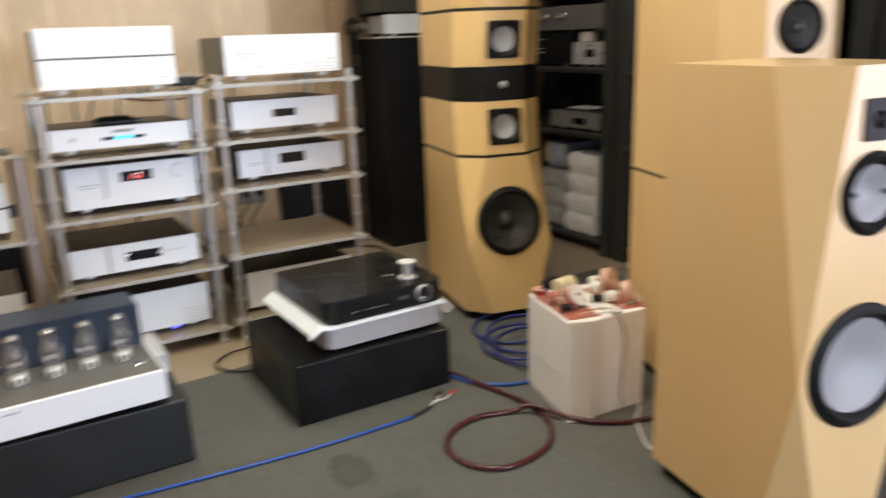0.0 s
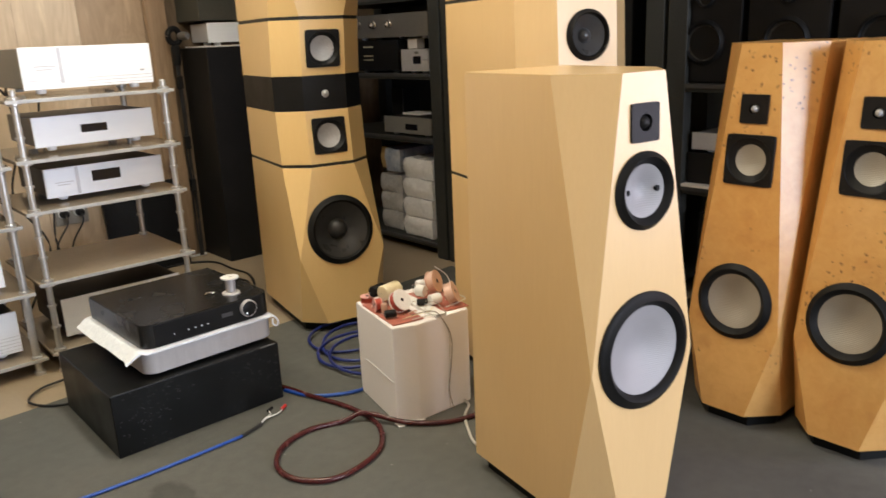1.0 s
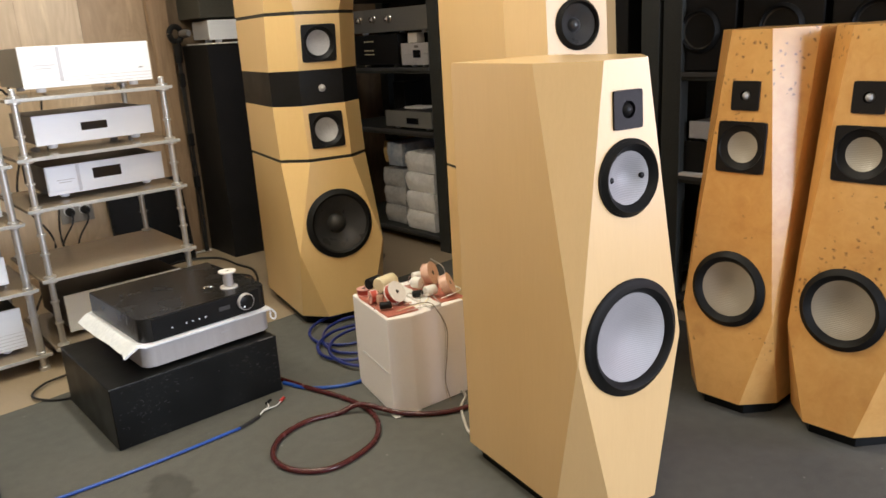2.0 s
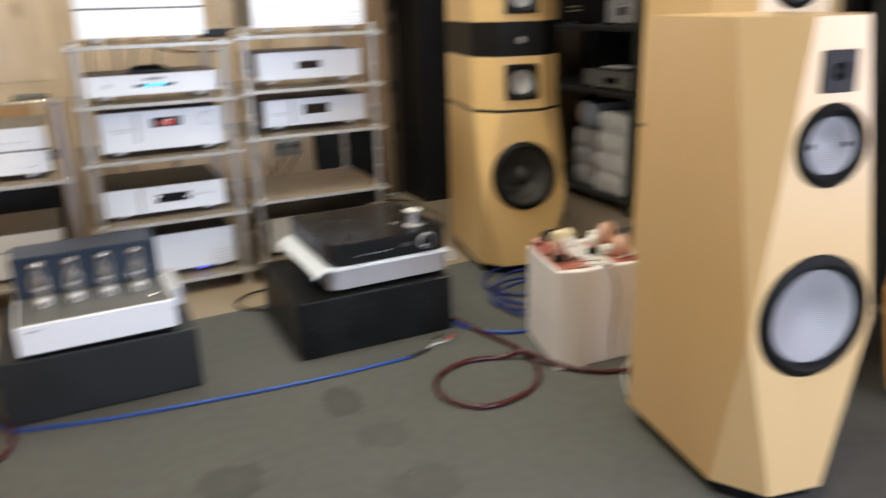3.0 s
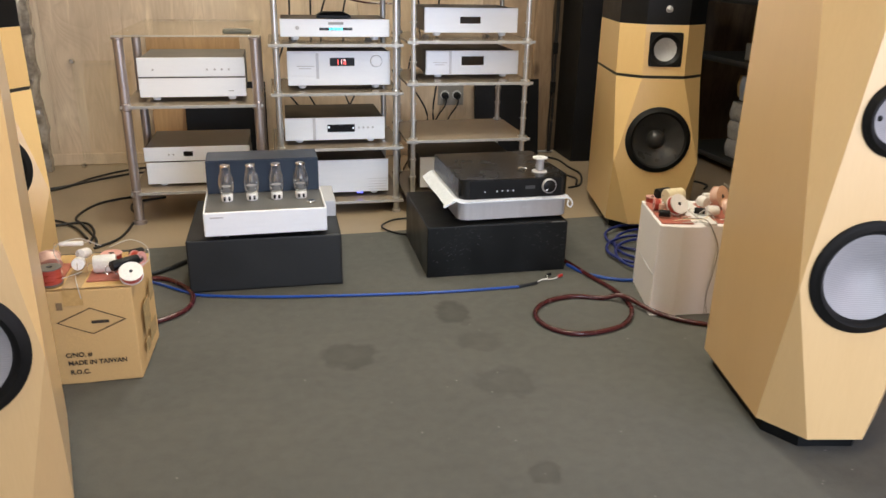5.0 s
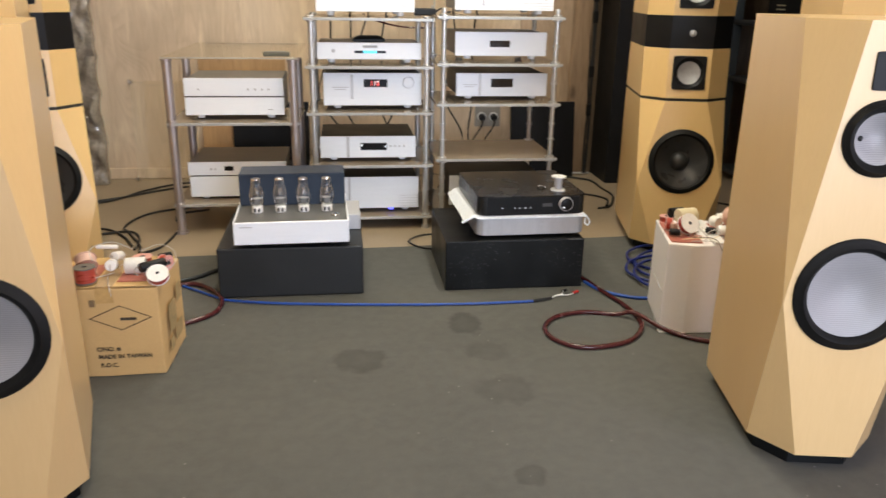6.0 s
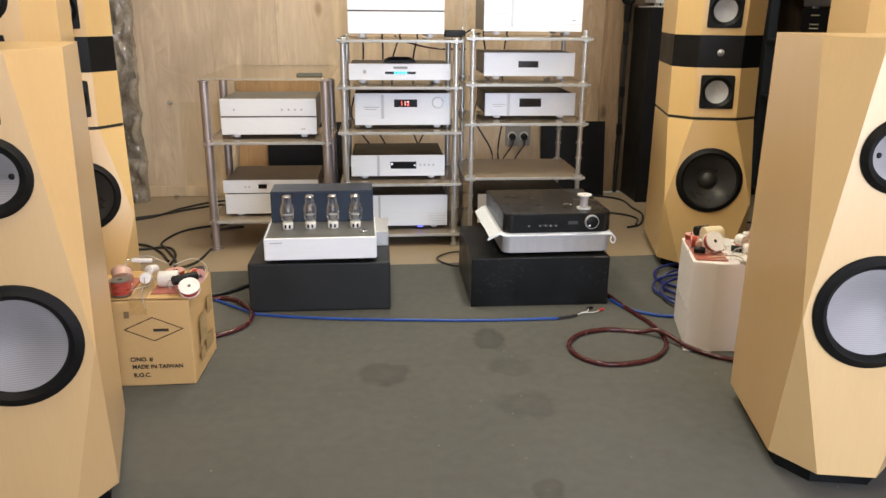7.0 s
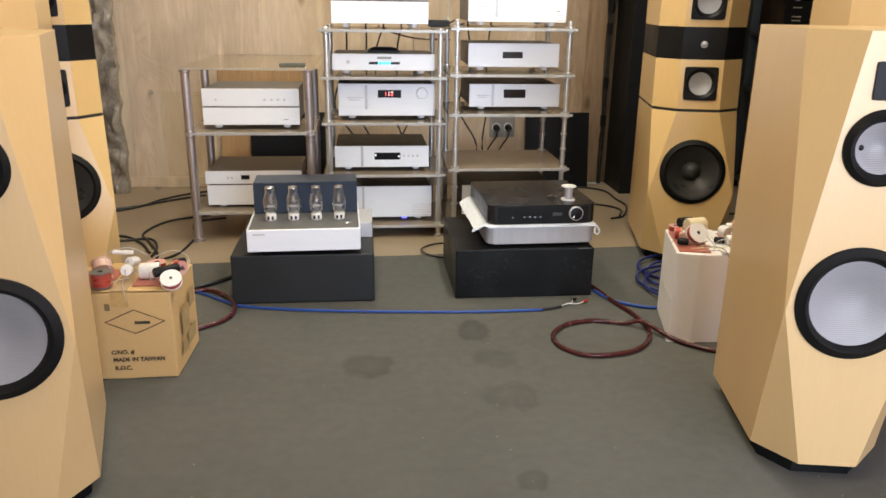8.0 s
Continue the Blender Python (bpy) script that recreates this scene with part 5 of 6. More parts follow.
for pts, mat in (([(0.07, 0.03, 0.006), (0.12, 0.0, 0.014), (0.145, -0.008, 0.002), (0.172, -0.012, -0.06), (0.168, -0.013, -0.14), (0.160, -0.013, -0.22), (0.158, -0.022, -0.288)], GREY_CABLE),
                 ([(0.08, 0.05, 0.012), (0.13, 0.01, 0.020), (0.150, -0.009, -0.004), (0.178, -0.014, -0.07), (0.172, -0.015, -0.15), (0.161, -0.015, -0.23), (0.162, -0.032, -0.290)], surface("brown_cable", (0.16, 0.12, 0.08), (0.22, 0.17, 0.12), 30, 0.4, 0, 300, 0.0)),
                 ([(0.11, 0.02, 0.004), (0.125, 0.03, 0.035), (0.150, 0.02, 0.04), (0.165, -0.012, 0.01)], GREY_CABLE),
                 ([(0.285, 0.10, 0.02), (0.30, 0.13, 0.06), (0.285, 0.17, 0.085)], GREY_CABLE),
                 ([(0.05, 0.05, 0.006), (0.09, 0.03, 0.016), (0.13, 0.03, 0.012), (0.17, 0.05, 0.014)], CREAM),
                 ([(0.20, 0.03, 0.008), (0.24, 0.01, 0.020), (0.28, 0.03, 0.016), (0.30, 0.08, 0.010)], WHITE_PLASTIC)):
    w = thing("hookup_wire", "thin wire trailing from a crossover board", "wire", WT, "loose wires")
    part("strand", rod(pts, 0.0013, 6, 8), mat, w, "", True)

# ---- cables on the floor ----


def cable(label, pts, r, material, group="floor cables"):
    c = thing("cable", label, "cable", pose(pts[0][0], pts[0][1], 0), group)
    o = Vector((pts[0][0], pts[0][1], 0))
    part("jacket", rod([Vector(p) - o for p in pts], r, 10, 10), material, c, "", True)
    return c


def on_floor(pts, r, lift=0.001):
    return [(x, y, r + lift) for x, y in pts]


cable("blue speaker cable stretched along a grey carpet", on_floor([(-0.70, 2.60), (-0.56, 2.53), (-0.43, 2.42), (-0.365, 2.374), (-0.15, 2.325), (0.209, 2.285), (0.45, 2.27), (0.692, 2.272)], 0.0045), 0.0045, BLUE_CABLE)
tail = cable("bare black and red ends of a blue cable", on_floor([(0.690, 2.272), (0.735, 2.285), (0.765, 2.295)], 0.0055), 0.0055, BLACK_CABLE)
for dx, dy, mat, lab in ((0.122, 0.058, RED_PLASTIC, "red plug"), (0.085, 0.076, BLACK_SATIN, "black plug")):
    part("lead", rod([(0.072, 0.022, 0.006), (0.10, 0.028 + 0.2 * dy, 0.008), (0.075 + dx * 0.55, dy * 0.55 + 0.01, 0.008), (0.045 + dx, dy, 0.008)], 0.0017, 8, 6), WHITE_PLASTIC, tail, "", True)
    part("plug", rod([(0.043 + dx, dy, 0.008), (0.057 + dx, dy + 0.010, 0.008), (0.063 + dx, dy + 0.012, 0.008)], 0.0048, 10, 3), mat, tail, lab, True)
w = 0.0078
cable("thick dark red cable lying in one loop on carpet", [(0.885, 2.62, w), (0.935, 2.47, w), (0.965, 2.34, w), (1.005, 2.18, w), (1.000, 2.04, w), (0.93, 1.935, w), (0.83, 1.895, w), (0.74, 1.90, w), (0.680, 1.965, w), (0.678, 2.055, w), (0.74, 2.130, w), (0.84, 2.158, w), (0.94, 2.130, w), (0.995, 2.095, w + 0.018), (1.06, 1.985, w + 0.004), (1.15, 1.905, w), (1.26, 1.87, w), (1.38, 1.86, w)], w, WINE_CABLE)
cable("dark red cable bowing out beside a carton", on_floor([(-0.62, 2.50), (-0.52, 2.535), (-0.44, 2.47), (-0.39, 2.36), (-0.405, 2.255), (-0.49, 2.18), (-0.62, 2.13)], 0.008), 0.008, WINE_CABLE)
cable("thick black cable running behind a block", on_floor([(-0.60, 2.55), (-0.52, 2.60), (-0.44, 2.69), (-0.36, 2.78)], 0.0085), 0.0085, BLACK_CABLE)
loop = [(0.93, 2.44, 0.006), (0.975, 2.335, 0.006), (1.10, 2.262, 0.006), (1.25, 2.30, 0.006), (1.34, 2.42, 0.006)]
cable("dark blue cable leading from a coil", loop, 0.006, BLUE_CABLE)
pts = []
for k in range(40):
    a, q = 1.2 + k * 2 * math.pi / 10, k / 39
    R = 0.135 + 0.018 * math.sin(k * 0.9)
    pts.append((1.335 - 0.10 * q + R * math.cos(a), 2.66 - 0.27 * q + 0.95 * R * math.sin(a), 0.008 + 0.010 * (1 + math.sin(a + 1.0)) + 0.012 * q))
cable("dark blue cable coiled in loose turns on carpet", pts, 0.0055, NAVY_CABLE)
cable("black mains cable in a small loop beside a rack", on_floor([(0.54, 3.10), (0.459, 3.078), (0.37, 3.058), (0.312, 2.985), (0.345, 2.905), (0.41, 2.868), (0.47, 2.885)], 0.004), 0.004, BLACK_CABLE)
cable("white cable bent round a loudspeaker's foot", [(1.26, 2.02, 0.02), (1.275, 1.95, 0.005), (1.215, 1.90, 0.0045), (1.165, 1.835, 0.0045), (1.125, 1.765, 0.0045), (1.13, 1.70, 0.0045)], 0.0042, GREY_CABLE)
lino = [
    [(-1.6, 3.55), (-1.168, 3.742), (-1.021, 3.95), (-0.88, 4.09), (-0.66, 4.18)],
    [(-1.5, 3.62), (-1.15, 3.79), (-0.97, 3.93), (-0.83, 4.02), (-0.62, 4.08)],
    [(-0.60, 3.66), (-0.759, 3.593), (-0.90, 3.497), (-0.952, 3.31), (-0.90, 3.19), (-0.82, 3.02), (-0.80, 2.93)],
    [(-0.62, 3.56), (-0.74, 3.50), (-0.745, 3.40), (-0.706, 3.29), (-0.71, 3.12), (-0.733, 2.99), (-0.80, 2.90)],
    [(-1.2, 3.12), (-1.02, 3.20), (-0.90, 3.22), (-0.84, 3.10), (-0.83, 2.97)],
    [(-1.3, 3.30), (-1.05, 3.28), (-0.93, 3.17), (-0.85, 3.02)],
    [(1.10, 4.05), (1.30, 4.14), (1.457, 4.05), (1.471, 3.844), (1.478, 3.695), (1.40, 3.50), (1.32, 3.45)],
    [(0.95, 3.85), (1.15, 3.80), (1.35, 3.72), (1.42, 3.62), (1.38, 3.50)],
    [(1.6, 3.6), (1.8, 3.62), (2.0, 3.5), (2.05, 3.4), (2.0, 3.33)],
]
for p in lino:
    cable("black mains cable straggling over a tan floor", [(x, y, 0.001) for x, y in p], 0.0052, BLACK_CABLE)

# ---- things along the back wall ----
sk = thing("socket_plate", "double white wall socket with black plugs", "wall socket", pose(0.885, 4.266, 0.34))
# plate in one dull grey-beige tone
part("plate", cube(-0.075, 0.075, 0.001, 0.012, -0.06, 0.06, 0.003), surface("grey_socket_plate", (0.26, 0.24, 0.21), (0.34, 0.32, 0.28), 20, 0.5, 0, 200, 0.02), sk)
for sx in (-0.035, 0.035):
    part("socket", turned([(0.026, 0), (0.026, 0.003), (0.022, 0.001), (0, 0.001)], 24, Matrix.Translation((sx, 0.001, 0.0)) @ OUT), WHITE_PLASTIC, sk, "", True)
    part("plug", turned([(0.02, 0), (0.019, 0.03), (0.012, 0.042), (0, 0.043)], 20, Matrix.Translation((sx, -0.001, -0.004)) @ OUT), BLACK_SATIN, sk, "black mains plug", True)
    part("lead", rod([(sx, -0.04, -0.005), (sx - 0.01, -0.06, -0.05), (sx - 0.06, -0.04, -0.14), (sx - 0.10, -0.03, -0.30)], 0.004, 8, 8), BLACK_CABLE, sk, "", True)
for x in (0.60, 0.72, -0.02, 0.08, 0.17, 0.26):
    c = thing("hanging_cable", "black cable hanging behind a rack", "cable", pose(x, 3.9, 0), "hanging cables")
    random.seed(int(x * 100) + 50)
    part("jacket", rod([(0, -0.2, 0.98), (0.01, -0.05, 0.93), (random.uniform(-0.04, 0.04), 0.0, 0.74), (random.uniform(-0.08, 0.08), 0.03, 0.5), (random.uniform(-0.05, 0.12), 0.05, 0.26), (random.uniform(-0.1, 0.1), 0.0, 0.004)], 0.0045, 8, 8), BLACK_CABLE, c, "", True)
c = thing("hanging_cable", "dark red cable sagging behind a rack", "cable", pose(0.1, 3.85, 0), "hanging cables")
part("jacket", rod([(0.05, -0.2, 0.925), (0.12, -0.05, 0.89), (0.25, 0.0, 0.86), (0.42, 0.0, 0.855)], 0.0045, 8, 8), WINE_CABLE, c, "", True)
bx = thing("power_strip", "dark power adapter lying on the top shelf", "power adapter", pose(0.415, 3.40, 0.931))
part("body", cube(-0.045, 0.05, -0.03, 0.03, 0, 0.030, 0.005), CASE_DARK, bx)
part("cord", rod([(0.05, 0, 0.015), (0.08, 0.01, 0.03), (0.10, 0.04, 0.012), (0.13, 0.08, 0.014)], 0.004, 8, 6), BLACK_CABLE, bx, "", True)
for m, label, w2, h2 in ((pose(1.205, 4.16, -0.005, -8, 0, 0), "flat black panel leaning on a wooden wall", 0.190, 0.44), (pose(-0.36, 4.17, -0.005, -8, 0, 0), "dark panel leaning behind a low rack", 0.21, 0.44)):
    pn = thing("leaning_panel", label, "panel", m, "leaning panels")
    part("panel", cube(-w2, w2, 0, 0.03, 0, h2, 0.003), BLACK_SATIN, pn)
pn = thing("leaning_panel", "orange-brown plywood sheet leaning behind a low rack", "panel", pose(-0.74, 4.232, -0.005, -3, 0, 0), "leaning panels")
part("panel", cube(0, 0.47, 0, 0.009, 0, 0.665, 0.001), PLYWOOD, pn)
fl = thing("glass_sheet", "clear acrylic sheet leaning on wooden boards", "glass sheet", pose(-0.92, 4.20, -0.005, -6, 0, 0))
s = part("sheet", cube(-0.19, 0.16, 0, 0.005, 0, 0.55, 0.001), CLEAR_SHEET, fl)
s.visible_shadow = False
for dz in (0.012, 0.545):
    part("clip", turned([(0.014, 0), (0.014, 0.012), (0.009, 0.018), (0, 0.018)], 16, Matrix.Translation((-0.185, 0, dz)) @ OUT), CHROME, fl, "", True)

sk2 = thing("white_stick", "thin white stick lying at the foot of the wall", "stick", pose(1.40, 4.235, -0.005))
part("rod", rod([(0, 0, 0.006), (0.055, -0.002, 0.006), (0.11, -0.008, 0.006)], 0.006, 8, 4), WHITE_PLASTIC, sk2, "", True)
sk2 = thing("white_stick", "thin pale stick propped upright on a rack's top shelf", "stick", pose(0.462, 3.42, 0.9375))
part("rod", rod([(0, 0, 0), (0.001, 0.002, 0.10), (0.003, 0.004, 0.20)], 0.0045, 8, 4), PALE_EDGE, sk2, "", True)
wrapd = thing("wrapped_panel", "tall panel wrapped in crumpled clear plastic film", "wrapped panel", pose(-1.435, 4.14, -0.006, -2, 0, 0))
bm = bmesh.new()
bmesh.ops.create_grid(bm, x_segments=30, y_segments=96, size=1.0)
for v in bm.verts:
    x, z = v.co.x * 0.19, (v.co.y + 1) * 0.70
    q = Vector((x * 9, z * 5, 3.1))
    ridge = abs(noise.noise(q)) * 0.075 + abs(noise.noise(q * 2.3)) * 0.05
    v.co = Vector((x + 0.016 * noise.noise((z * 6, 2.0, 0)), -ridge, z))
ex = bmesh.ops.extrude_face_region(bm, geom=bm.faces[:])
bmesh.ops.translate(bm, vec=(0, 0.05, 0), verts=[v for v in ex["geom"] if isinstance(v, bmesh.types.BMVert)])
part("film", bm, PLASTIC_WRAP, wrapd, "crumpled glossy film", True)
part("panel_core", cube(-0.165, 0.165, 0.056, 0.072, 0.001, 1.39, 0.002), BROWN_EDGE, wrapd, "brown panel under the film")

mic = thing("cable_hanger", "black cable hank hung from a ring on rough boards", "cable hank", pose(1.47, 4.19, 1.13))
part("ring", rod([(0.030 * math.cos(a), 0.0, 0.036 * math.sin(a)) for a in [i * 2 * math.pi / 14 for i in range(15)]], 0.014, 10, 4), RUBBER, mic, "", True)
part("grip", turned([(0, 0), (0.017, 0), (0.02, 0.03), (0.02, 0.06), (0.013, 0.085), (0, 0.085)], 18, Matrix.Translation((0.028, -0.01, 0.0)) @ OUT), CASE_GREY, mic, "", True)
part("holder", turned([(0, -0.12), (0.017, -0.12), (0.02, -0.10), (0.022, -0.03), (0.012, -0.02), (0, -0.02)], 18, Matrix.Translation((0.0, 0, -0.02))), RUBBER, mic, "", True)
for k, (dx, ph) in enumerate(((-0.006, 0.0), (0.007, 1.1), (0.0, 2.2))):
    part("strand", rod([(dx, 0, -0.12), (dx + 0.004, 0.005, -0.35), (dx + 0.012 * math.cos(ph), 0.01, -0.6), (dx + 0.010 * math.sin(ph), 0.01, -0.85), (dx, 0.0, -1.12)], 0.0045, 8, 8), BLACK_CABLE, mic, "", True)
for z in (-0.22, -0.52, -0.74):
    part("clip", cube(-0.014, 0.014, -0.016, 0.012, z - 0.035, z + 0.03, 0.005), RUBBER, mic)

cab = thing("black_cabinet", "tall dull black cabinet standing in the room's corner", "cabinet", pose(1.535, 3.99, -0.006))
part("carcass", cube(0, 0.42, 0, 0.30, 0, 1.077, 0.004), CASE_DARK, cab)
part("top_plate", cube(0.02, 0.42, -0.004, 0.28, 1.0775, 1.084, 0.001), WHITE_CARD, cab, "pale thin top plate")
u, w, h, f = unit("disc_player", "grey player standing on a tall black cabinet", 1.56, 1.96, 4.0, 0.20, 1.092, 1.185, 0.0145, 0, GREY_SILVER)
sh = thing("wall_shelf", "dark box shelf above a grey player", "shelf", pose(1.535, 4.02, 1.196))
part("shelf_box", cube(0, 0.45, 0, 0.28, 0, 0.34, 0.004), surface("grey_green_board", (0.040, 0.038, 0.028), (0.06, 0.056, 0.042), 5, 0.7, 0, 90, 0.05), sh)

# ---- black shelving on the right-hand wall ----


def shelving(y0, y1, levels, top, label):
    s = thing("shelving_unit", label, "shelving", pose(2.28, y0, -0.006), "shelving units")
    L, D = y1 - y0, 0.50
    for y in (0.0, L):
        for x in (0.0, D - 0.05):
            part("upright", cube(x, x + 0.05, max(0, y - 0.075) if y else 0, y if y else 0.075, 0, top, 0.003), SHADE_BLACK, s)
    for z in levels:
        part("shelf_board", cube(0.004, D, 0.076, L - 0.076, z - 0.028, z, 0.003), SHADE_BLACK, s)
        part("shelf_lip", cube(-0.004, 0.003, 0.076, L - 0.076, z - 0.014, z + 0.002, 0.001), GROOVE, s, "greyish shelf edge")
    part("back_board", cube(D + 0.002, D + 0.012, 0, L, 0, top, 0.001), SHADE_BLACK, s)
    return s


shelving(3.140, 4.22, [0.075, 0.600, 0.912, 1.28], 1.9, "black shelving with hi-fi units and white bags")
shelving(1.955, 3.125, [0.075, 0.560, 0.900, 1.28], 1.9, "black shelving crowded with dark loudspeakers")
shelving(0.45, 1.94, [0.075, 0.530, 0.890, 1.30], 1.9, "black shelving crowded with dark loudspeakers")
FACE = Matrix.Rotation(radians(-90), 4, "Z")  # local front (-y) turned towards -x


def shelf_unit(name, label, y0, y1, z0, z1, front, case, xf=2.31, depth=0.34, foot=0.010):
    """A unit on the shelving, its front towards the room."""
    w, h = y1 - y0, z1 - z0
    u = thing(name, label, "hi-fi unit", Matrix.Translation((xf, y1, z0)) @ FACE)
    part("case", cube(0.004, w - 0.004, 0.011, depth, foot, h - 0.002, 0.002), case, u)
    part("front_panel", cube(0, w, 0, 0.010, foot, h, 0.0015), front, u)
    feet(u, w, depth, foot)
    return u, w, h


def knobs(u, xs, z, r, mat):
    for x in xs:
        part("knob", turned([(r, -0.001), (r, 0.004), (r * 0.85, 0.006), (r * 0.8, 0.022), (r * 0.6, 0.024), (0, 0.024)], 22, Matrix.Translation((x, 0, z)) @ OUT), mat, u, "", True)


u, w, h = shelf_unit("receiver", "dark grey amplifier with three bright knobs", 3.250, 3.86, 1.071, 1.195, CASE_GREY, CASE_DARK)
knobs(u, (0.064, 0.187, 0.317), 0.075, 0.020, CHROME)
u, w, h = shelf_unit("tuner", "black tuner with small gilt buttons under an amplifier", 3.485, 3.86, 0.907, 1.070, BLACK_SATIN, CASE_DARK)
for k in range(4):
    for z in (0.127, 0.082, 0.062):
        part("key", cube(0.090 + k * 0.022, 0.103 + k * 0.022, -0.003, 0.001, z, z + 0.006, 0.001), CREAM, u)
u, w, h = shelf_unit("headphone_amplifier", "small silver amplifier with a square dark display", 3.243, 3.449, 0.907, 1.022, FAINT, CASE_GREY, 2.30, 0.26)
window(u, 0.092, 0.150, 0.045, 0.082)
buttons(u, (0.025, 0.05, 0.07, 0.165, 0.18, 0.195), 0.064, 0.005)
part("badge", cube(0.105, 0.135, -0.001, 0.001, 0.092, 0.104), CASE_GREY, u)
wc = thing("white_carton", "small white box on a silver amplifier", "box", Matrix.Translation((2.34, 3.441, 1.0225)) @ FACE)
part("box_body", cube(0, 0.072, 0, 0.05, 0, 0.05, 0.003), WHITE_CARD, wc)
u, w, h = shelf_unit("disc_player", "grey disc player with a dark display", 3.260, 3.632, 0.595, 0.688, surface("dull_grey_panel", (0.22, 0.22, 0.21), (0.28, 0.28, 0.27), 8, 0.45, 0.3, 200, 0.02), CASE_DARK)
window(u, 0.175, 0.270, 0.03, 0.060)
pp = thing("paper_stack", "loose papers lying on a disc player", "papers", Matrix.Translation((2.38, 3.56, 0.6905)) @ FACE)
part("sheets", cube(0, 0.14, 0, 0.1, 0, 0.010, 0.002), WHITE_CARD, pp)
gb = thing("grey_box", "upright grey box on a black shelf", "box", Matrix.Translation((2.5, 3.80, 0.595)) @ FACE)
part("box_body", cube(0, 0.10, 0, 0.12, 0, 0.22, 0.004), CASE_DARK, gb)


def bag(label, y0, y1, z0, h, mat, seed, xf=2.31, depth=0.30):
    """A filled plastic bag: a creased brick whose far end is gathered to a fin."""
    b = thing("plastic_bag", label, "bag", Matrix.Translation((xf, y1, z0)) @ FACE, "stacked bags")
    w = y1 - y0
    bm = bmesh.new()
    bmesh.ops.create_cube(bm, size=1.0)
    bmesh.ops.subdivide_edges(bm, edges=bm.edges[:], cuts=11, use_grid_fill=True)
    for v in bm.verts:
        x, y, z = v.co * 2
        end = max(0, -x - 0.50) / 0.50
        pin = 1 - 0.80 * end ** 1.3
        q = Vector((x * 2.4 + seed, y * 1.6, z * 1.6))
        fold = 0.007 * noise.noise(q * 0.6) + 0.003 * (0.3 - abs(noise.noise(q * 1.3)))
        zz = z * 0.95 * pin - 0.10 * end
        swell = 0.012 * (1 - x * x) * (1 - z * z) * (y < -0.9)
        v.co = Vector(((x * 0.5 + 0.5) * w + 0.010 * noise.noise(q) * (x < -0.95), (y * (1 - 0.25 * end) * 0.5 + 0.5) * depth - swell + fold * (abs(y) > 0.9), max(0, (zz * 0.5 + 0.5) * h + fold * (z > -0.95))))
    part("bag_skin", bm, mat, b, "", True)


for k in range(4):
    bag("white plastic bag of parts in a stack", 3.262 + 0.006 * (3 - k), 3.560 - 0.006 * k, 0.0705 + 0.1025 * k, 0.104, WHITE_BAG, k * 3.7)
for k in range(3):
    bag("greyish plastic bag stacked beside white ones", 3.55, 3.78, 0.070 + 0.10 * k, 0.102, CLEAR_BAG, 20 + k * 2.9, 2.34)
bag("bluish crumpled film bag over the stack", 3.58, 3.74, 0.380, 0.13, surface("bluish_film", (0.20, 0.27, 0.42), (0.55, 0.58, 0.62), 14, 0.3, 0, 60, 0.4), 31, 2.36)
bag("brown paper bundle beside bluish film", 3.66, 3.86, 0.380, 0.12, CARDBOARD, 43, 2.42)


def dark_speaker(y0, y1, z0, z1, drivers, xf=2.30):
    w = y1 - y0
    s = thing("black_speaker", "black loudspeaker on a dark shelf", "loudspeaker", Matrix.Translation((xf, y1, z0)) @ FACE, "black loudspeakers")
    part("cabinet", cube(0, w, 0, 0.30, 0, z1 - z0, 0.006), BLACK_SATIN, s)
    for z, r in drivers:
        round_driver(s, "driver", r, CONE_BLACK, Matrix.Translation((w / 2, -0.001, z)) @ OUT, dust=CONE_BLACK, depth=0.30, cone_r=0.8)


for y in (1.68, 1.40, 1.12, 0.80):
    dark_speaker(y, y + 0.26, 0.892 - 0.006, 1.285 - 0.055, [(0.135, 0.075), (0.28, 0.032)])
for y in (2.10, 2.40, 2.70):
    dark_speaker(y, y + 0.27, 0.902 - 0.006, 1.23, [(0.12, 0.085), (0.26, 0.035)])
for y, t in ((1.50, 0.36), (1.10, 0.33), (2.15, 0.35), (2.55, 0.37)):
    dark_speaker(y, y + 0.30, 0.071, 0.071 + t, [(0.13, 0.10), (0.28, 0.035)])
u, w, h = shelf_unit("disc_player", "grey unit on a dark shelf", 1.70, 1.845, 0.645, 0.715, FAINT, CASE_GREY, 2.31, 0.3)
lowu, w, h = shelf_unit("receiver", "flat black amplifier on a dark shelf", 1.45, 1.86, 0.5245, 0.644, CASE_DARK, CASE_DARK, 2.31, 0.34)
for y in (2.10, 2.55):
    shelf_unit("receiver", "flat black amplifier on a dark shelf", y, y + 0.40, 0.5545, 0.70, CASE_DARK, CASE_DARK, 2.31, 0.34)
st2 = thing("paper_stack", "pale papers along a shelf's edge", "papers", Matrix.Translation((2.285, 1.86, 0.5245)) @ FACE)
part("sheets", cube(0, 0.20, -0.012, 0.02, 0, 0.010, 0.001), WHITE_CARD, st2)

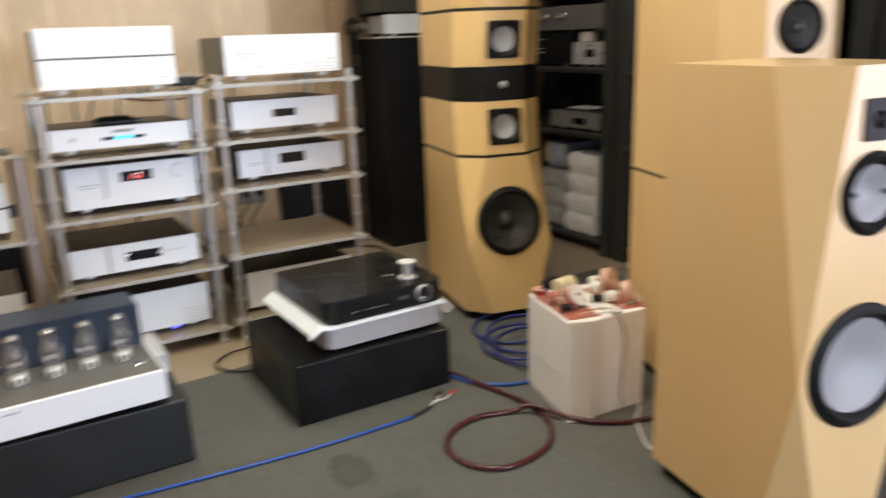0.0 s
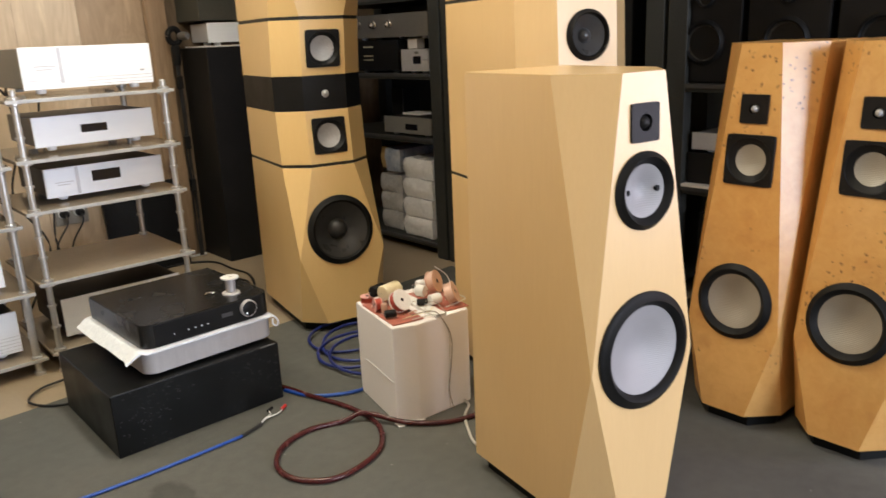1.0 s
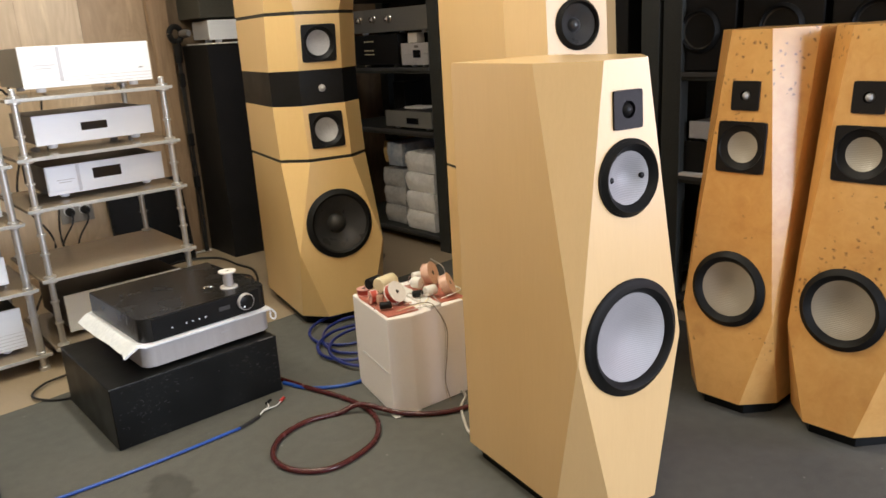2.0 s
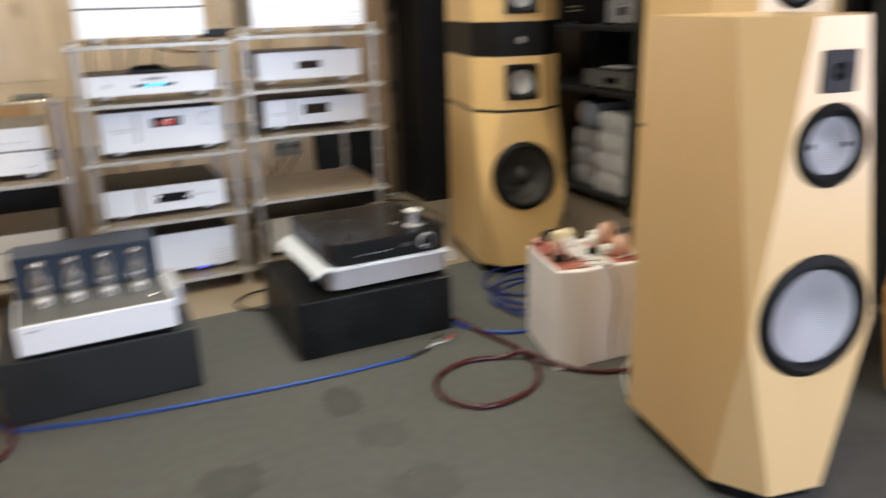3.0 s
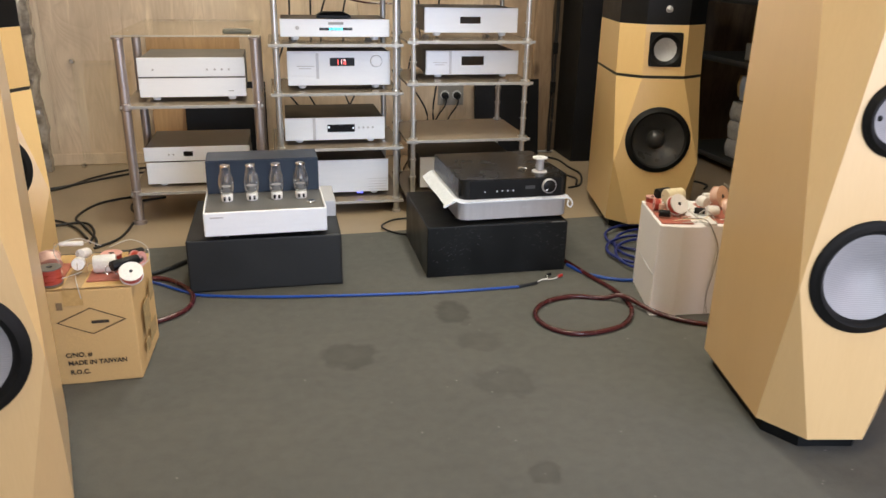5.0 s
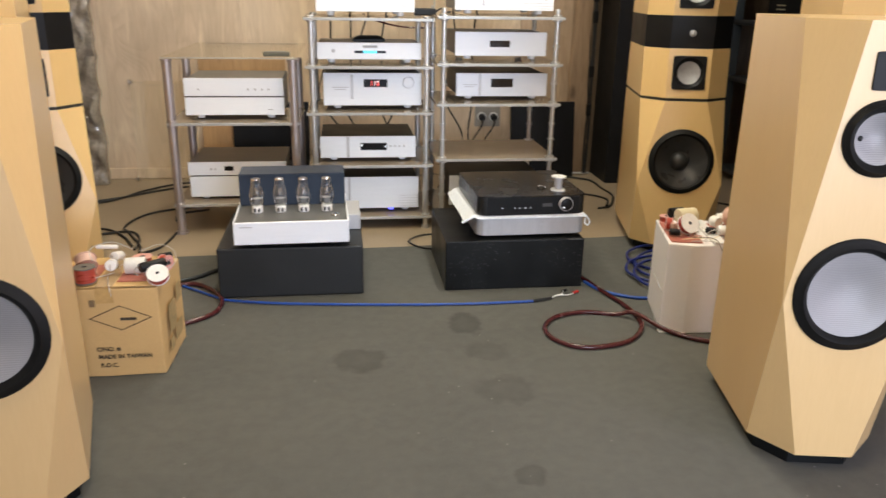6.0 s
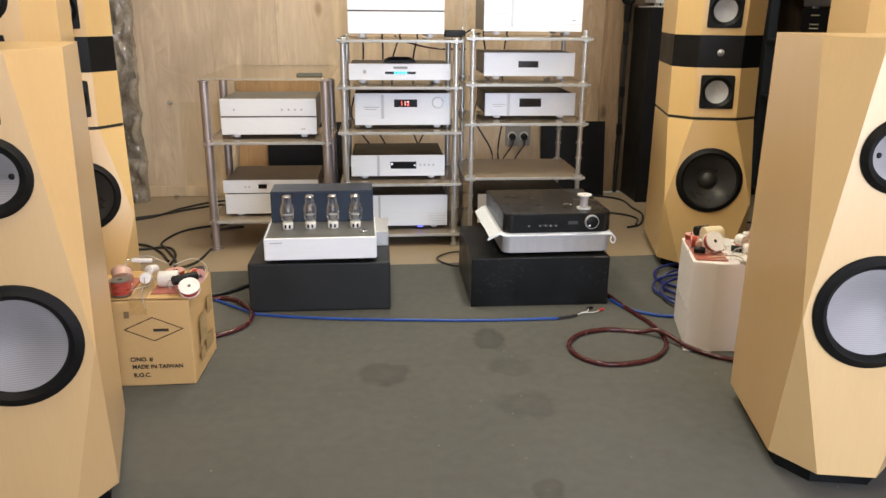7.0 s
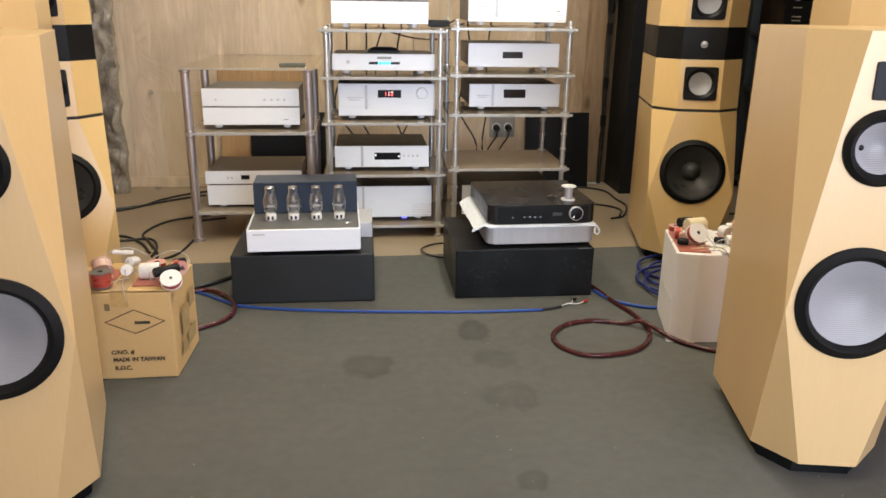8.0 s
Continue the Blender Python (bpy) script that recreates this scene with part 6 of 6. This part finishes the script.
# ---- boards of the back wall ----
# browner boards towards the corner; part of their darkening is shade in the colour
edges = [-2.59, -2.18, -1.76, -1.33, -1.235, -0.85, -0.495, -0.067, 0.36, 0.79, 1.06, 1.365, 1.47, 1.63]
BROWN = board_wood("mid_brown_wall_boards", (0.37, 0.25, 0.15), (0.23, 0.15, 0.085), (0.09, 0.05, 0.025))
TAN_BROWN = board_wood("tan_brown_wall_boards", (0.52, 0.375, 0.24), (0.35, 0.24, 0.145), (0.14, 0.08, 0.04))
random.seed(11)
for k, (a, b) in enumerate(zip(edges, edges[1:])):
    bm = bmesh.new()
    d = 0.020 + 0.0015 * random.random()
    box(bm, 0.0005, b - a - 0.0005, -d, -0.001, 0, CEIL - 0.02, 0.0008)
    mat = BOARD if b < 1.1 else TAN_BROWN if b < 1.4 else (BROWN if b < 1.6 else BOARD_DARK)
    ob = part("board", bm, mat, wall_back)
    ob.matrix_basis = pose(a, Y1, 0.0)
# a thick rough-edged board stands proud beside the corner
bm = bmesh.new()
prof_l, prof_r = [], []
n = 40
for i in range(n + 1):
    z = (CEIL - 0.02) * i / n
    prof_l.append((1.375 + 0.022 * noise.noise((z * 2.3, 0.5, 0)) + 0.008 * noise.noise((z * 9, 1.5, 0)), z))
    prof_r.append((1.475 + 0.016 * noise.noise((z * 2.7, 7.5, 0)) + 0.006 * noise.noise((z * 11, 3.5, 0)), z))
rows = [[bm.verts.new((x, y, z)) for x, y in ((l, -0.028), (l + 0.006, -0.044), (r - 0.006, -0.044), (r, -0.028))] for (l, z), (r, _) in zip(prof_l, prof_r)]
for p, q in zip(rows, rows[1:]):
    for i in range(4):
        bm.faces.new((p[i], p[(i + 1) % 4], q[(i + 1) % 4], q[i]))
bm.faces.new(rows[0]), bm.faces.new(rows[-1])
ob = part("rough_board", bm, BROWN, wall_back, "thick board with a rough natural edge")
ob.matrix_basis = pose(0, Y1, 0)
sb = part("skirting_board", cube(-1.33, 1.30, Y1 - 0.040, Y1 - 0.026, -0.005, 0.055, 0.003), BOARD, wall_back, "low wooden skirting board")
